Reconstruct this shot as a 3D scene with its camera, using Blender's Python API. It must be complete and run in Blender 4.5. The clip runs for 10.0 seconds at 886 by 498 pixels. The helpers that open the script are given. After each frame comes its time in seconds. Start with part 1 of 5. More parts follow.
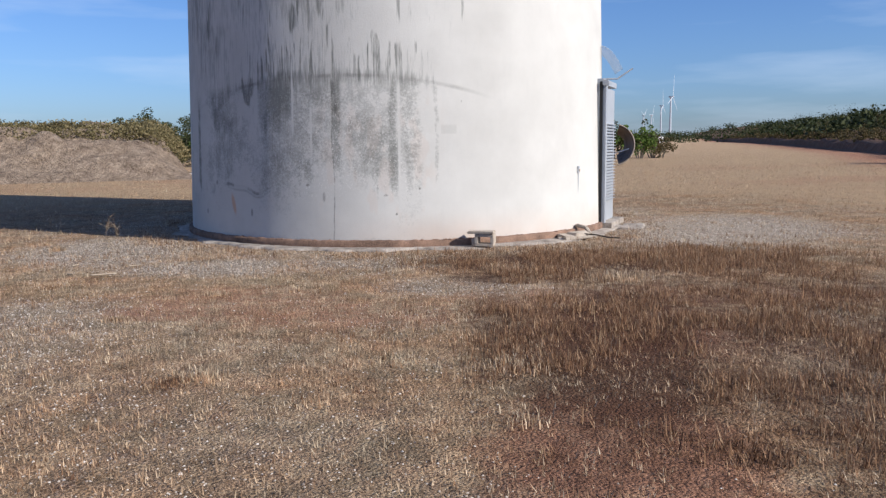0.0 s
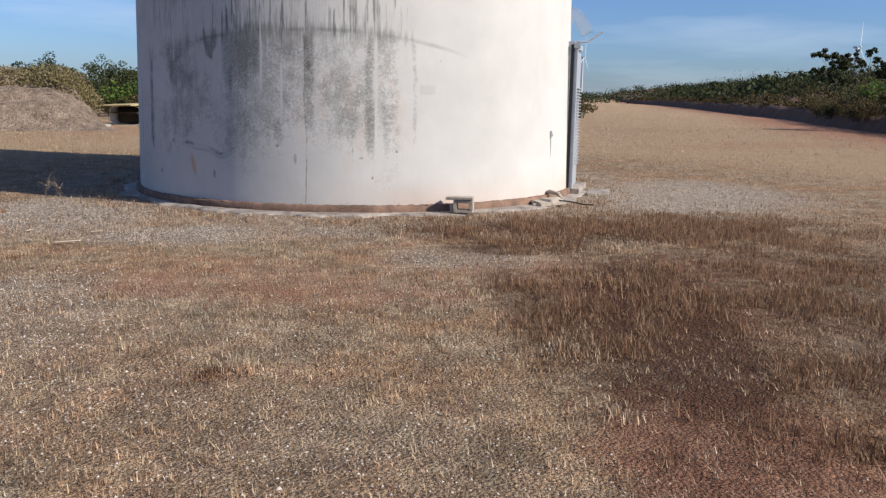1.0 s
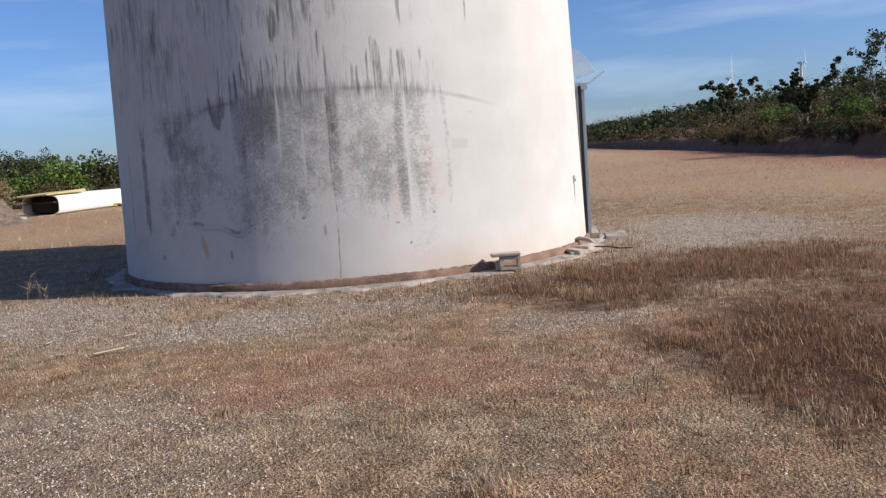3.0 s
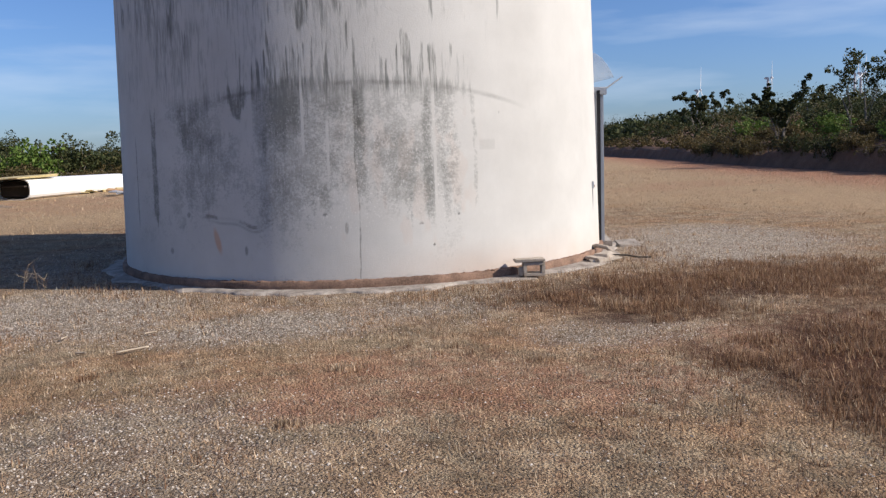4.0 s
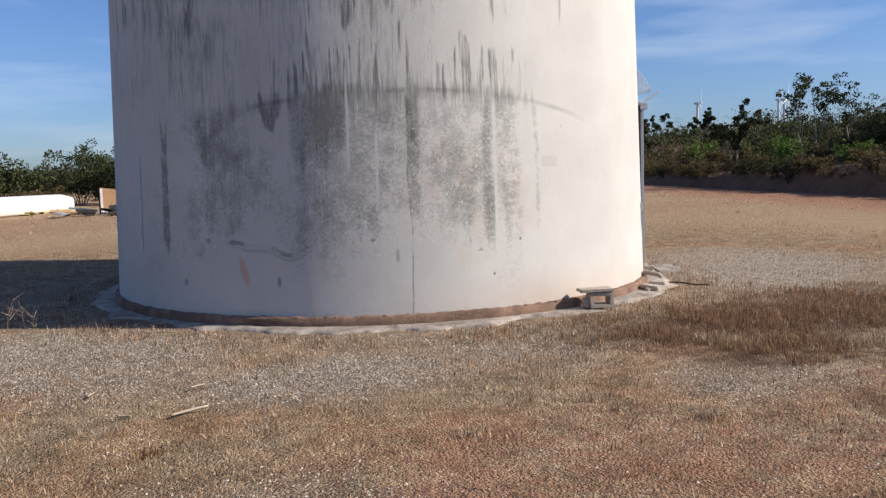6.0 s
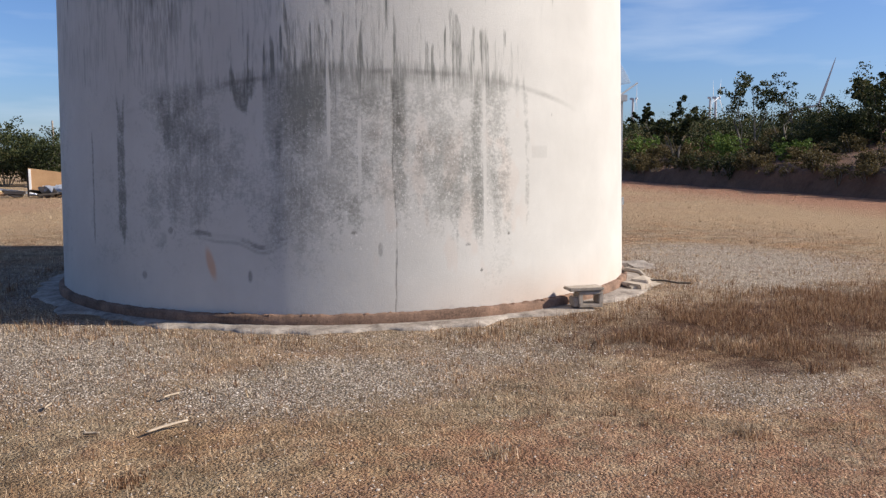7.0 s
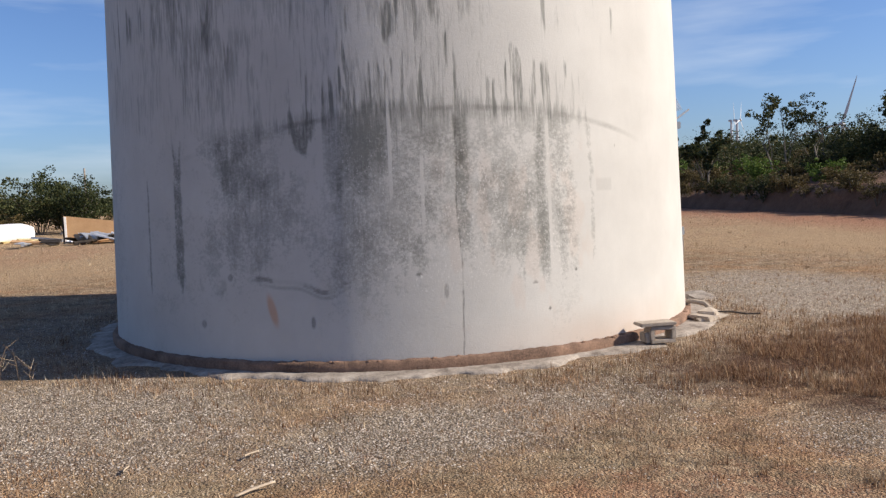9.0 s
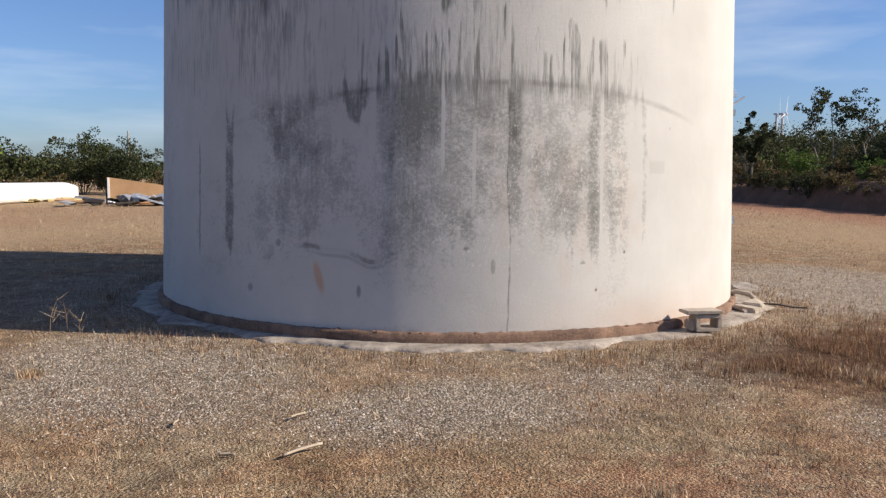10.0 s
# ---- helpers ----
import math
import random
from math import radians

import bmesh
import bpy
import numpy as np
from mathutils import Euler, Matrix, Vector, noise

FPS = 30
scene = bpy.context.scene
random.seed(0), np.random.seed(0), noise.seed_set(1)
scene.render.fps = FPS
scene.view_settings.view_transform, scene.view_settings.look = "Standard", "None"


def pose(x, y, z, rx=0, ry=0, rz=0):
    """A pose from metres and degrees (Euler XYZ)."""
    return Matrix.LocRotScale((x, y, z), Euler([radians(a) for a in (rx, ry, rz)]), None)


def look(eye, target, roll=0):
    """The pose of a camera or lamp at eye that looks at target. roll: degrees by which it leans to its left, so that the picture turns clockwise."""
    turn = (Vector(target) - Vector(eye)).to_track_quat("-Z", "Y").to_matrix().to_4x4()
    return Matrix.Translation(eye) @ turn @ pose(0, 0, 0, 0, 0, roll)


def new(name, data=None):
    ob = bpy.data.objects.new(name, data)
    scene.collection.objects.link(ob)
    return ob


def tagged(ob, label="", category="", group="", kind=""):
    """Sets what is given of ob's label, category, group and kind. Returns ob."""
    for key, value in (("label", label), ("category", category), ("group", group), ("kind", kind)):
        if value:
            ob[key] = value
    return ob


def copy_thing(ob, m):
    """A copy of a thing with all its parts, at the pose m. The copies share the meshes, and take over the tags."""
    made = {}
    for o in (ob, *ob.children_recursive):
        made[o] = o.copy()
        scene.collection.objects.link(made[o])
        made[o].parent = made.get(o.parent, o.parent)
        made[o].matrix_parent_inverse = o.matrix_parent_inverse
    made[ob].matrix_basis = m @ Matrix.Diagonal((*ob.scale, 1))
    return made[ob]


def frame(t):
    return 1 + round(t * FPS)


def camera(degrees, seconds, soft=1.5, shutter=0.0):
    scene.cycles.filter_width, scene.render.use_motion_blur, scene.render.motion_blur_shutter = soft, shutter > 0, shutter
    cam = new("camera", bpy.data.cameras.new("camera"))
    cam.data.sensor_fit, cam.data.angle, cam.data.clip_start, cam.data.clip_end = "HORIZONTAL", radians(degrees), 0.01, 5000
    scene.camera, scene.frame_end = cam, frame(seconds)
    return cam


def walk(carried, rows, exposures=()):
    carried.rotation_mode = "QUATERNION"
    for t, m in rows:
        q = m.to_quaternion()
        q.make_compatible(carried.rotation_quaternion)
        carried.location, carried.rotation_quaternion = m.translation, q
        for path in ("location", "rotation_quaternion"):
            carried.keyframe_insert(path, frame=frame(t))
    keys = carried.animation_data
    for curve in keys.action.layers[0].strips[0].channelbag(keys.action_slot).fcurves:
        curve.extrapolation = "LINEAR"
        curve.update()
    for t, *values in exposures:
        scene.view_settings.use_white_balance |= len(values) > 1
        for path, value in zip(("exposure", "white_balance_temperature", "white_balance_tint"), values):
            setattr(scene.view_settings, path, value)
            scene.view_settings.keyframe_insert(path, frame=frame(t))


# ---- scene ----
cam = camera(58.21, 10.0, soft=1.32)
PATH = [
    (0, (0.168, -0.250, 1.385), (0.142, 1.733, 1.126), -0.62),
    (0.5, (-0.272, -0.062, 1.422), (-0.273, 1.919, 1.144), 1.26),
    (1, (-0.679, 0.125, 1.469), (-0.486, 2.082, 1.102), 0.88),
    (1.5, (-1.023, 0.520, 1.469), (-0.835, 2.486, 1.148), -3.86),
    (2, (-1.413, 0.702, 1.454), (-1.269, 2.679, 1.190), -0.78),
    (2.5, (-1.816, 0.906, 1.502), (-1.514, 2.857, 1.183), -1.73),
    (2.7, (-1.982, 1.032, 1.471), (-1.617, 2.983, 1.223), -3.08),
    (3.8, (-2.686, 1.462, 1.483), (-2.186, 3.386, 1.262), -3.45),
    (4, (-2.793, 1.608, 1.508), (-2.294, 3.530, 1.269), -1.88),
    (4.5, (-3.075, 1.966, 1.483), (-2.582, 3.891, 1.254), -5.61),
    (5, (-3.372, 2.265, 1.447), (-2.791, 4.167, 1.239), -2.33),
    (5.5, (-3.623, 2.633, 1.520), (-2.924, 4.485, 1.237), -0.20),
    (6, (-3.719, 3.004, 1.503), (-3.069, 4.886, 1.313), -1.68),
    (6.2, (-3.764, 3.165, 1.496), (-3.025, 5.014, 1.306), 0.28),
    (7.3, (-3.998, 3.812, 1.537), (-3.200, 5.632, 1.315), -0.36),
    (7.5, (-3.978, 3.914, 1.572), (-3.258, 5.773, 1.411), -2.12),
    (8, (-4.068, 4.014, 1.556), (-3.266, 5.834, 1.344), -0.66),
    (8.5, (-4.183, 4.014, 1.555), (-3.313, 5.804, 1.362), -2.65),
    (9, (-4.229, 4.021, 1.561), (-3.485, 5.873, 1.424), -2.37),
    (9.5, (-4.255, 4.041, 1.555), (-3.512, 5.889, 1.367), -1.45),
    (10, (-4.351, 4.090, 1.512), (-3.685, 5.967, 1.326), 0.44),
]
walk(cam, [(t, look(eye, target, roll)) for t, eye, target, roll in PATH], [(0, 0.44, 5600, 9), (1.0, 0.44, 5800, 9), (2.5, 0.44, 5800, 10), (5.0, 0.44, 5950, 10), (7.5, 0.54, 6100, 10), (10.0, 0.54, 6250, 10)])

# ---- light ----
SUN_EL, SUN_DIR = radians(31), Vector((0.891, -0.454, 0.0)).normalized()
world = bpy.data.worlds.new("world")
scene.world = world
world.use_nodes = True
wn, wl = world.node_tree.nodes, world.node_tree.links
wn.clear()
sky = wn.new("ShaderNodeTexSky")
sky.sky_type, sky.sun_disc = "NISHITA", False
sky.sun_elevation, sky.sun_rotation = SUN_EL, math.atan2(SUN_DIR.x, SUN_DIR.y)
sky.air_density, sky.dust_density, sky.ozone_density, sky.altitude = 1.0, 1.0, 2.6, 200
w_co = wn.new("ShaderNodeTexCoord")
w_map = wn.new("ShaderNodeMapping")
w_map.inputs["Scale"].default_value = (1.6, 1.6, 11.0)
w_noise = wn.new("ShaderNodeTexNoise")
w_noise.inputs["Scale"].default_value, w_noise.inputs["Detail"].default_value = 2.2, 6
w_ramp = wn.new("ShaderNodeValToRGB")
w_ramp.color_ramp.elements[0].position, w_ramp.color_ramp.elements[1].position = 0.50, 0.80
w_mix = wn.new("ShaderNodeMixRGB")
w_mix.inputs[2].default_value = (8.5, 9.0, 9.6, 1)
w_mul = wn.new("ShaderNodeMath")
w_mul.operation, w_mul.inputs[1].default_value = "MULTIPLY", 0.42
w_bg = wn.new("ShaderNodeBackground")
w_bg.inputs["Strength"].default_value = 0.067
w_out = wn.new("ShaderNodeOutputWorld")
wl.new(w_co.outputs["Generated"], w_map.inputs["Vector"])
wl.new(w_map.outputs[0], w_noise.inputs["Vector"])
wl.new(w_noise.outputs["Fac"], w_ramp.inputs[0])
wl.new(w_ramp.outputs[0], w_mul.inputs[0])
wl.new(w_mul.outputs[0], w_mix.inputs[0])
w_tint = wn.new("ShaderNodeMixRGB")
w_tint.blend_type, w_tint.inputs[0].default_value, w_tint.inputs[2].default_value = "MULTIPLY", 1.0, (0.87, 1.0, 1.30, 1)
wl.new(sky.outputs[0], w_tint.inputs[1])
wl.new(w_tint.outputs[0], w_mix.inputs[1])
wl.new(w_mix.outputs[0], w_bg.inputs[0])
wl.new(w_bg.outputs[0], w_out.inputs[0])

sun = new("sun", bpy.data.lights.new("sun", "SUN"))
sun.data.energy, sun.data.angle, sun.data.color = 5.0, radians(0.55), (1.0, 0.865, 0.69)
sun_from = SUN_DIR * math.cos(SUN_EL) + Vector((0, 0, math.sin(SUN_EL)))
sun.matrix_world = look(sun_from * 100, (0, 0, 0))


# ---- helpers of this scene ----
def rng(seed):
    return np.random.default_rng(seed)


def vnoise(x, y, seed=0):
    """Smooth value noise in 0..1 on arrays."""
    table = rng(seed).random((256, 256))
    xi, yi = np.floor(x).astype(int), np.floor(y).astype(int)
    fx, fy = x - xi, y - yi
    fx, fy = fx * fx * (3 - 2 * fx), fy * fy * (3 - 2 * fy)
    a, b = table[xi % 256, yi % 256], table[(xi + 1) % 256, yi % 256]
    c, d = table[xi % 256, (yi + 1) % 256], table[(xi + 1) % 256, (yi + 1) % 256]
    return (a * (1 - fx) + b * fx) * (1 - fy) + (c * (1 - fx) + d * fx) * fy


def fbm(x, y, seed=0, octaves=4):
    total, amp, norm = 0, 1.0, 0.0
    for k in range(octaves):
        total, norm = total + amp * vnoise(x * 2**k + 17.3 * k, y * 2**k - 9.1 * k, seed + k), norm + amp
        amp *= 0.5
    return total / norm


def step(a, b, x):
    t = np.clip((x - a) / (b - a), 0, 1)
    return t * t * (3 - 2 * t)


def mesh_from(name, verts, faces, smooth=False):
    """A mesh from arrays: verts n x 3 and faces m x 3 or m x 4."""
    me = bpy.data.meshes.new(name)
    verts, faces = np.asarray(verts, np.float32), np.asarray(faces, np.int32)
    n = faces.shape[1]
    me.vertices.add(len(verts))
    me.vertices.foreach_set("co", verts.ravel())
    me.loops.add(faces.size)
    me.loops.foreach_set("vertex_index", faces.ravel())
    me.polygons.add(len(faces))
    me.polygons.foreach_set("loop_start", np.arange(0, faces.size, n, dtype=np.int32))
    me.update(calc_edges=True)
    me.validate()
    if smooth:
        me.polygons.foreach_set("use_smooth", np.ones(len(faces), bool))
    return me


def paint(me, name, rgb):
    """A colour attribute on the vertices."""
    at = me.color_attributes.new(name, "FLOAT_COLOR", "POINT")
    at.data.foreach_set("color", np.c_[rgb, np.ones(len(rgb))].astype(np.float32).ravel())


def mesh_part(name, me, material, parent=None, label=""):
    ob = new(name, me)
    if material:
        me.materials.append(material)
    if parent:
        ob.parent = parent
    if label:
        ob["label"] = label
    return ob


def part(name, bm, material, parent=None, label="", smooth=False):
    me = bpy.data.meshes.new(name)
    bm.normal_update()
    bm.to_mesh(me)
    bm.free()
    if smooth:
        for p in me.polygons:
            p.use_smooth = True
    return mesh_part(name, me, material, parent, label)


def box(bm, sx, sy, sz, m=Matrix(), bevel=0.0, jitter=0.0, seed=0):
    """A bevelled box of that size about m's origin."""
    made = bmesh.ops.create_cube(bm, size=1.0, matrix=m @ Matrix.Diagonal((sx, sy, sz, 1)))
    vs = made["verts"]
    if jitter:
        r = random.Random(seed)
        for v in vs:
            v.co += Vector((r.uniform(-1, 1), r.uniform(-1, 1), r.uniform(-1, 1))) * jitter
    if bevel:
        es = list({e for v in vs for e in v.link_edges})
        bmesh.ops.bevel(bm, geom=es, offset=bevel, segments=2, affect="EDGES")
    return bm


def tube(bm, points, radii, sides=7, cap=True):
    """A tapered tube along points."""
    rings = []
    for i, p in enumerate(points):
        a, b = Vector(points[max(i - 1, 0)]), Vector(points[min(i + 1, len(points) - 1)])
        d = (b - a).normalized()
        u = d.orthogonal().normalized()
        v = d.cross(u)
        rings.append([bm.verts.new(Vector(p) + radii[i] * (math.cos(t) * u + math.sin(t) * v))
                      for t in (2 * math.pi * k / sides for k in range(sides))])
    for r0, r1 in zip(rings, rings[1:]):
        for k in range(sides):
            bm.faces.new((r0[k], r0[(k + 1) % sides], r1[(k + 1) % sides], r1[k]))
    if cap:
        bm.faces.new(rings[0][::-1])
        bm.faces.new(rings[-1])
    return bm


def thing(name, m, label, category, group="", kind=""):
    ob = new(name)
    ob.empty_display_size = 0.2
    ob.matrix_world = m
    return tagged(ob, label, category, group, kind)


# ---- materials ----
class Nodes:
    """Short hands for building one material's nodes."""

    def __init__(self, name):
        self.mat = bpy.data.materials.new(name)
        self.mat.use_nodes = True
        self.tree = self.mat.node_tree
        self.bsdf = self.tree.nodes["Principled BSDF"]

    def link(self, a, b):
        self.tree.links.new(a, b)

    def node(self, kind, **values):
        n = self.tree.nodes.new(kind)
        for k, v in values.items():
            n.inputs[k.replace("_", " ")].default_value = v
        return n

    def coords(self, scale=(1, 1, 1), source="Object"):
        co, mp = self.node("ShaderNodeTexCoord"), self.node("ShaderNodeMapping")
        mp.inputs["Scale"].default_value = scale
        self.link(co.outputs[source], mp.inputs["Vector"])
        return mp.outputs[0]

    def noise(self, scale, detail=5, rough=0.6, vector=None):
        n = self.node("ShaderNodeTexNoise", Scale=scale, Detail=detail, Roughness=rough)
        self.link(vector or self.coords(), n.inputs["Vector"])
        return n.outputs["Fac"]

    def ramp(self, fac, stops):
        r = self.node("ShaderNodeValToRGB")
        els = r.color_ramp.elements
        while len(els) < len(stops):
            els.new(0.5)
        for e, (p, c) in zip(els, stops):
            e.position, e.color = p, (*c, 1) if len(c) == 3 else c
        self.link(fac, r.inputs[0])
        return r.outputs[0]

    def mix(self, fac, a, b, mode="MIX"):
        m = self.node("ShaderNodeMixRGB")
        m.blend_type = mode
        for sock, v in zip(m.inputs, (fac, a, b)):
            if hasattr(v, "links"):
                self.link(v, sock)
            else:
                sock.default_value = v if not isinstance(v, tuple) or len(v) == 4 else (*v, 1)
        return m.outputs[0]

    def math(self, op, a, b=0.0):
        m = self.node("ShaderNodeMath")
        m.operation = op
        for sock, v in zip(m.inputs, (a, b)):
            if hasattr(v, "links"):
                self.link(v, sock)
            else:
                sock.default_value = v
        return m.outputs[0]

    def split(self, colour):
        s = self.node("ShaderNodeSeparateColor")
        self.link(colour, s.inputs[0])
        return s.outputs

    def attribute(self, name):
        a = self.node("ShaderNodeAttribute")
        a.attribute_name = name
        return a.outputs["Color"]

    def bump(self, height, strength=0.4, distance=0.01):
        b = self.node("ShaderNodeBump", Strength=strength, Distance=distance)
        self.link(height, b.inputs["Height"])
        self.link(b.outputs[0], self.bsdf.inputs["Normal"])

    def done(self, colour, rough=0.8, metal=0.0, spec=0.3):
        if hasattr(colour, "links"):
            self.link(colour, self.bsdf.inputs["Base Color"])
        else:
            self.bsdf.inputs["Base Color"].default_value = (*colour, 1)
        if hasattr(rough, "links"):
            self.link(rough, self.bsdf.inputs["Roughness"])
        else:
            self.bsdf.inputs["Roughness"].default_value = rough
        self.bsdf.inputs["Metallic"].default_value = metal
        self.bsdf.inputs["Specular IOR Level"].default_value = spec
        return self.mat


def tinted(name, dark, light, scale=6, rough=0.8, metal=0.0, bump=0.3, distance=0.01, fine=40, spec=0.3):
    """A two-scale mottled material between two colours."""
    n = Nodes(name)
    big, small = n.noise(scale), n.noise(fine, 4, 0.7)
    f = n.math("ADD", n.math("MULTIPLY", big, 0.6), n.math("MULTIPLY", small, 0.4))
    n.bump(small, bump, distance)
    return n.done(n.ramp(f, [(0.3, dark), (0.7, light)]), rough, metal, spec)


def leafy(name, stops, rough=0.6, patches=False):
    """Foliage or straw that varies from piece to piece, with some light passing through."""
    n = Nodes(name)
    geo, obj = n.node("ShaderNodeNewGeometry"), n.node("ShaderNodeObjectInfo")
    f = n.math("ADD", n.math("MULTIPLY", geo.outputs["Random Per Island"], 0.75), n.math("MULTIPLY", obj.outputs["Random"], 0.25))
    colour = n.ramp(f, stops)
    if patches:
        co = n.coords()
        colour = n.mix(n.math("MULTIPLY", n.ramp(n.noise(0.9, 5, 0.65, co), [(0.42, (0, 0, 0)), (0.66, (1, 1, 1))]), 0.7), colour, (0.98, 0.74, 0.58), "MULTIPLY")
        colour = n.mix(0.8, colour, n.ramp(n.noise(2.6, 5, 0.7, co), [(0.34, (0.60, 0.60, 0.57)), (0.62, (1.35, 1.33, 1.28))]), "MULTIPLY")
    mat = n.done(colour, rough, spec=0.15)
    tr, mx = n.node("ShaderNodeBsdfTranslucent"), n.node("ShaderNodeMixShader", Fac=0.25)
    out = n.tree.nodes["Material Output"]
    n.link(colour, tr.inputs["Color"])
    n.link(n.bsdf.outputs[0], mx.inputs[1])
    n.link(tr.outputs[0], mx.inputs[2])
    n.link(mx.outputs[0], out.inputs["Surface"])
    return mat


def wall_material():
    """Painted concrete: grime, with some painted shade in it, breaks up into streaks or flecks where the marks say it
    lies.
    """
    n = Nodes("weathered_concrete")
    marks, lines = n.split(n.attribute("marks")), n.split(n.attribute("lines"))
    tall, co = n.coords((1.0, 1.0, 0.10)), n.coords()
    streak, thin = n.noise(17, 5, 0.65, tall), n.noise(48, 4, 0.6, tall)
    fleck, patchy, grain = n.noise(34, 5, 0.75, co), n.noise(5.5, 6, 0.7, co), n.noise(130, 3, 0.7, co)
    cloud = n.noise(0.9, 5, 0.6, co)
    base = n.ramp(cloud, [(0.3, (0.46, 0.445, 0.415)), (0.7, (0.565, 0.55, 0.515))])
    base = n.mix(n.math("MULTIPLY", n.ramp(streak, [(0.5, (0, 0, 0)), (0.72, (1, 1, 1))]), 0.10), base, (0.40, 0.40, 0.385))
    base = n.mix(n.math("MULTIPLY", n.ramp(grain, [(0.35, (1, 1, 1)), (0.5, (0, 0, 0))]), 0.10), base, (0.36, 0.35, 0.33))
    base = n.mix(marks[1], base, (0.50, 0.25, 0.12))
    vertical = n.math("ADD", n.math("MULTIPLY", streak, 0.5), n.math("MULTIPLY", thin, 0.5))
    spotted = n.math("ADD", n.math("MULTIPLY", fleck, 0.5), n.math("MULTIPLY", patchy, 0.5))
    blend = n.mix(lines[1], spotted, vertical)
    lifted = n.math("ADD", n.math("MULTIPLY", n.math("SUBTRACT", blend, 0.5), 3.6), marks[0])
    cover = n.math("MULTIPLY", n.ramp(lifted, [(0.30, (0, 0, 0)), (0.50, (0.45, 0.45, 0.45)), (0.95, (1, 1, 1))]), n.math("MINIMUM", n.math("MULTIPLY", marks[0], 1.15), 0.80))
    # one dark tone for the stains and the left flank's painted shade
    grime_and_shade = n.ramp(patchy, [(0.3, (0.060, 0.068, 0.060)), (0.7, (0.16, 0.16, 0.142))])
    base = n.mix(cover, base, grime_and_shade)
    base = n.mix(n.math("MULTIPLY", lines[0], n.ramp(fleck, [(0.3, (0.6, 0.6, 0.6)), (0.55, (1, 1, 1))])), base, (0.085, 0.08, 0.072))
    peel = n.math("MULTIPLY", n.ramp(n.noise(60, 3, 0.8, n.coords((1.0, 1.0, 0.55))), [(0.60, (0, 0, 0)), (0.66, (1, 1, 1))]), marks[2])
    base = n.mix(peel, base, (0.72, 0.70, 0.66))
    n.bump(n.math("SUBTRACT", n.math("ADD", grain, n.math("MULTIPLY", fleck, 1.5)), n.math("ADD", cover, lines[0])), 0.22, 0.006)
    return n.done(base, 0.78, spec=0.25)


def ground_material():
    n = Nodes("dry_ground")
    zone = n.split(n.attribute("zone"))
    co = n.coords()
    fine, mid, big = n.noise(42, 6, 0.8, co), n.noise(7, 6, 0.65, co), n.noise(0.35, 5, 0.6, co)
    cells = n.node("ShaderNodeTexVoronoi", Scale=55.0)
    n.link(co, cells.inputs["Vector"])
    straw = n.ramp(fine, [(0.30, (0.17, 0.12, 0.085)), (0.46, (0.47, 0.36, 0.255)), (0.66, (0.78, 0.64, 0.48))])
    straw = n.mix(n.ramp(mid, [(0.42, (0, 0, 0)), (0.68, (1, 1, 1))]), straw, n.ramp(fine, [(0.34, (0.13, 0.075, 0.05)), (0.66, (0.60, 0.40, 0.27))]), "MIX")
    straw = n.mix(n.math("MULTIPLY", n.ramp(big, [(0.45, (0, 0, 0)), (0.7, (1, 1, 1))]), 0.45), straw, (0.56, 0.43, 0.265))
    patch = n.ramp(n.noise(0.9, 5, 0.65, co), [(0.42, (0, 0, 0)), (0.66, (1, 1, 1))])
    straw = n.mix(n.math("MULTIPLY", patch, 0.7), straw, (1.0, 0.76, 0.60), "MULTIPLY")
    straw = n.mix(0.75, straw, n.ramp(n.noise(2.6, 5, 0.7, co), [(0.34, (0.66, 0.66, 0.63)), (0.62, (1.55, 1.52, 1.46))]), "MULTIPLY")
    field = n.split(n.attribute("field"))
    gold = n.ramp(n.math("ADD", n.math("MULTIPLY", fine, 0.5), n.math("MULTIPLY", mid, 0.5)), [(0.3, (0.47, 0.31, 0.185)), (0.5, (0.80, 0.575, 0.36)), (0.7, (0.97, 0.74, 0.50))])
    straw = n.mix(n.math("MULTIPLY", field[0], 0.85), straw, gold)
    stone = n.ramp(cells.outputs["Color"], [(0.1, (0.30, 0.25, 0.21)), (0.5, (0.66, 0.585, 0.51)), (0.9, (0.98, 0.90, 0.81))])
    stone = n.mix(1.0, stone, n.ramp(cells.outputs["Distance"], [(0.30, (1, 1, 1)), (0.62, (0.62, 0.56, 0.50))]), "MULTIPLY")
    red = n.ramp(fine, [(0.3, (0.40, 0.19, 0.115)), (0.7, (0.88, 0.48, 0.33))])
    dark = n.ramp(fine, [(0.3, (0.065, 0.031, 0.020)), (0.7, (0.20, 0.098, 0.060))])
    wobble = n.math("ADD", n.math("ADD", n.math("MULTIPLY", mid, 1.0), n.math("MULTIPLY", n.noise(1.8, 5, 0.7, co), 0.9)), -0.95)

    def mask(channel):
        return n.ramp(n.math("ADD", zone[channel], wobble), [(0.12, (0, 0, 0)), (0.80, (0.9, 0.9, 0.9))])

    c = n.mix(mask(0), straw, stone)
    c = n.mix(mask(1), c, red)
    c = n.mix(mask(2), c, dark)
    c = n.mix(1.0, c, n.ramp(n.noise(150, 4, 0.75, co), [(0.38, (0.20, 0.195, 0.18)), (0.51, (0.58, 0.575, 0.545)), (0.64, (1.02, 1.01, 0.96))]), "MULTIPLY")
    n.bump(n.math("ADD", n.math("ADD", fine, n.math("MULTIPLY", cells.outputs["Distance"], -1.2)), n.math("MULTIPLY", mid, 1.5)), 0.9, 0.028)
    return n.done(c, 0.95, spec=0.1)


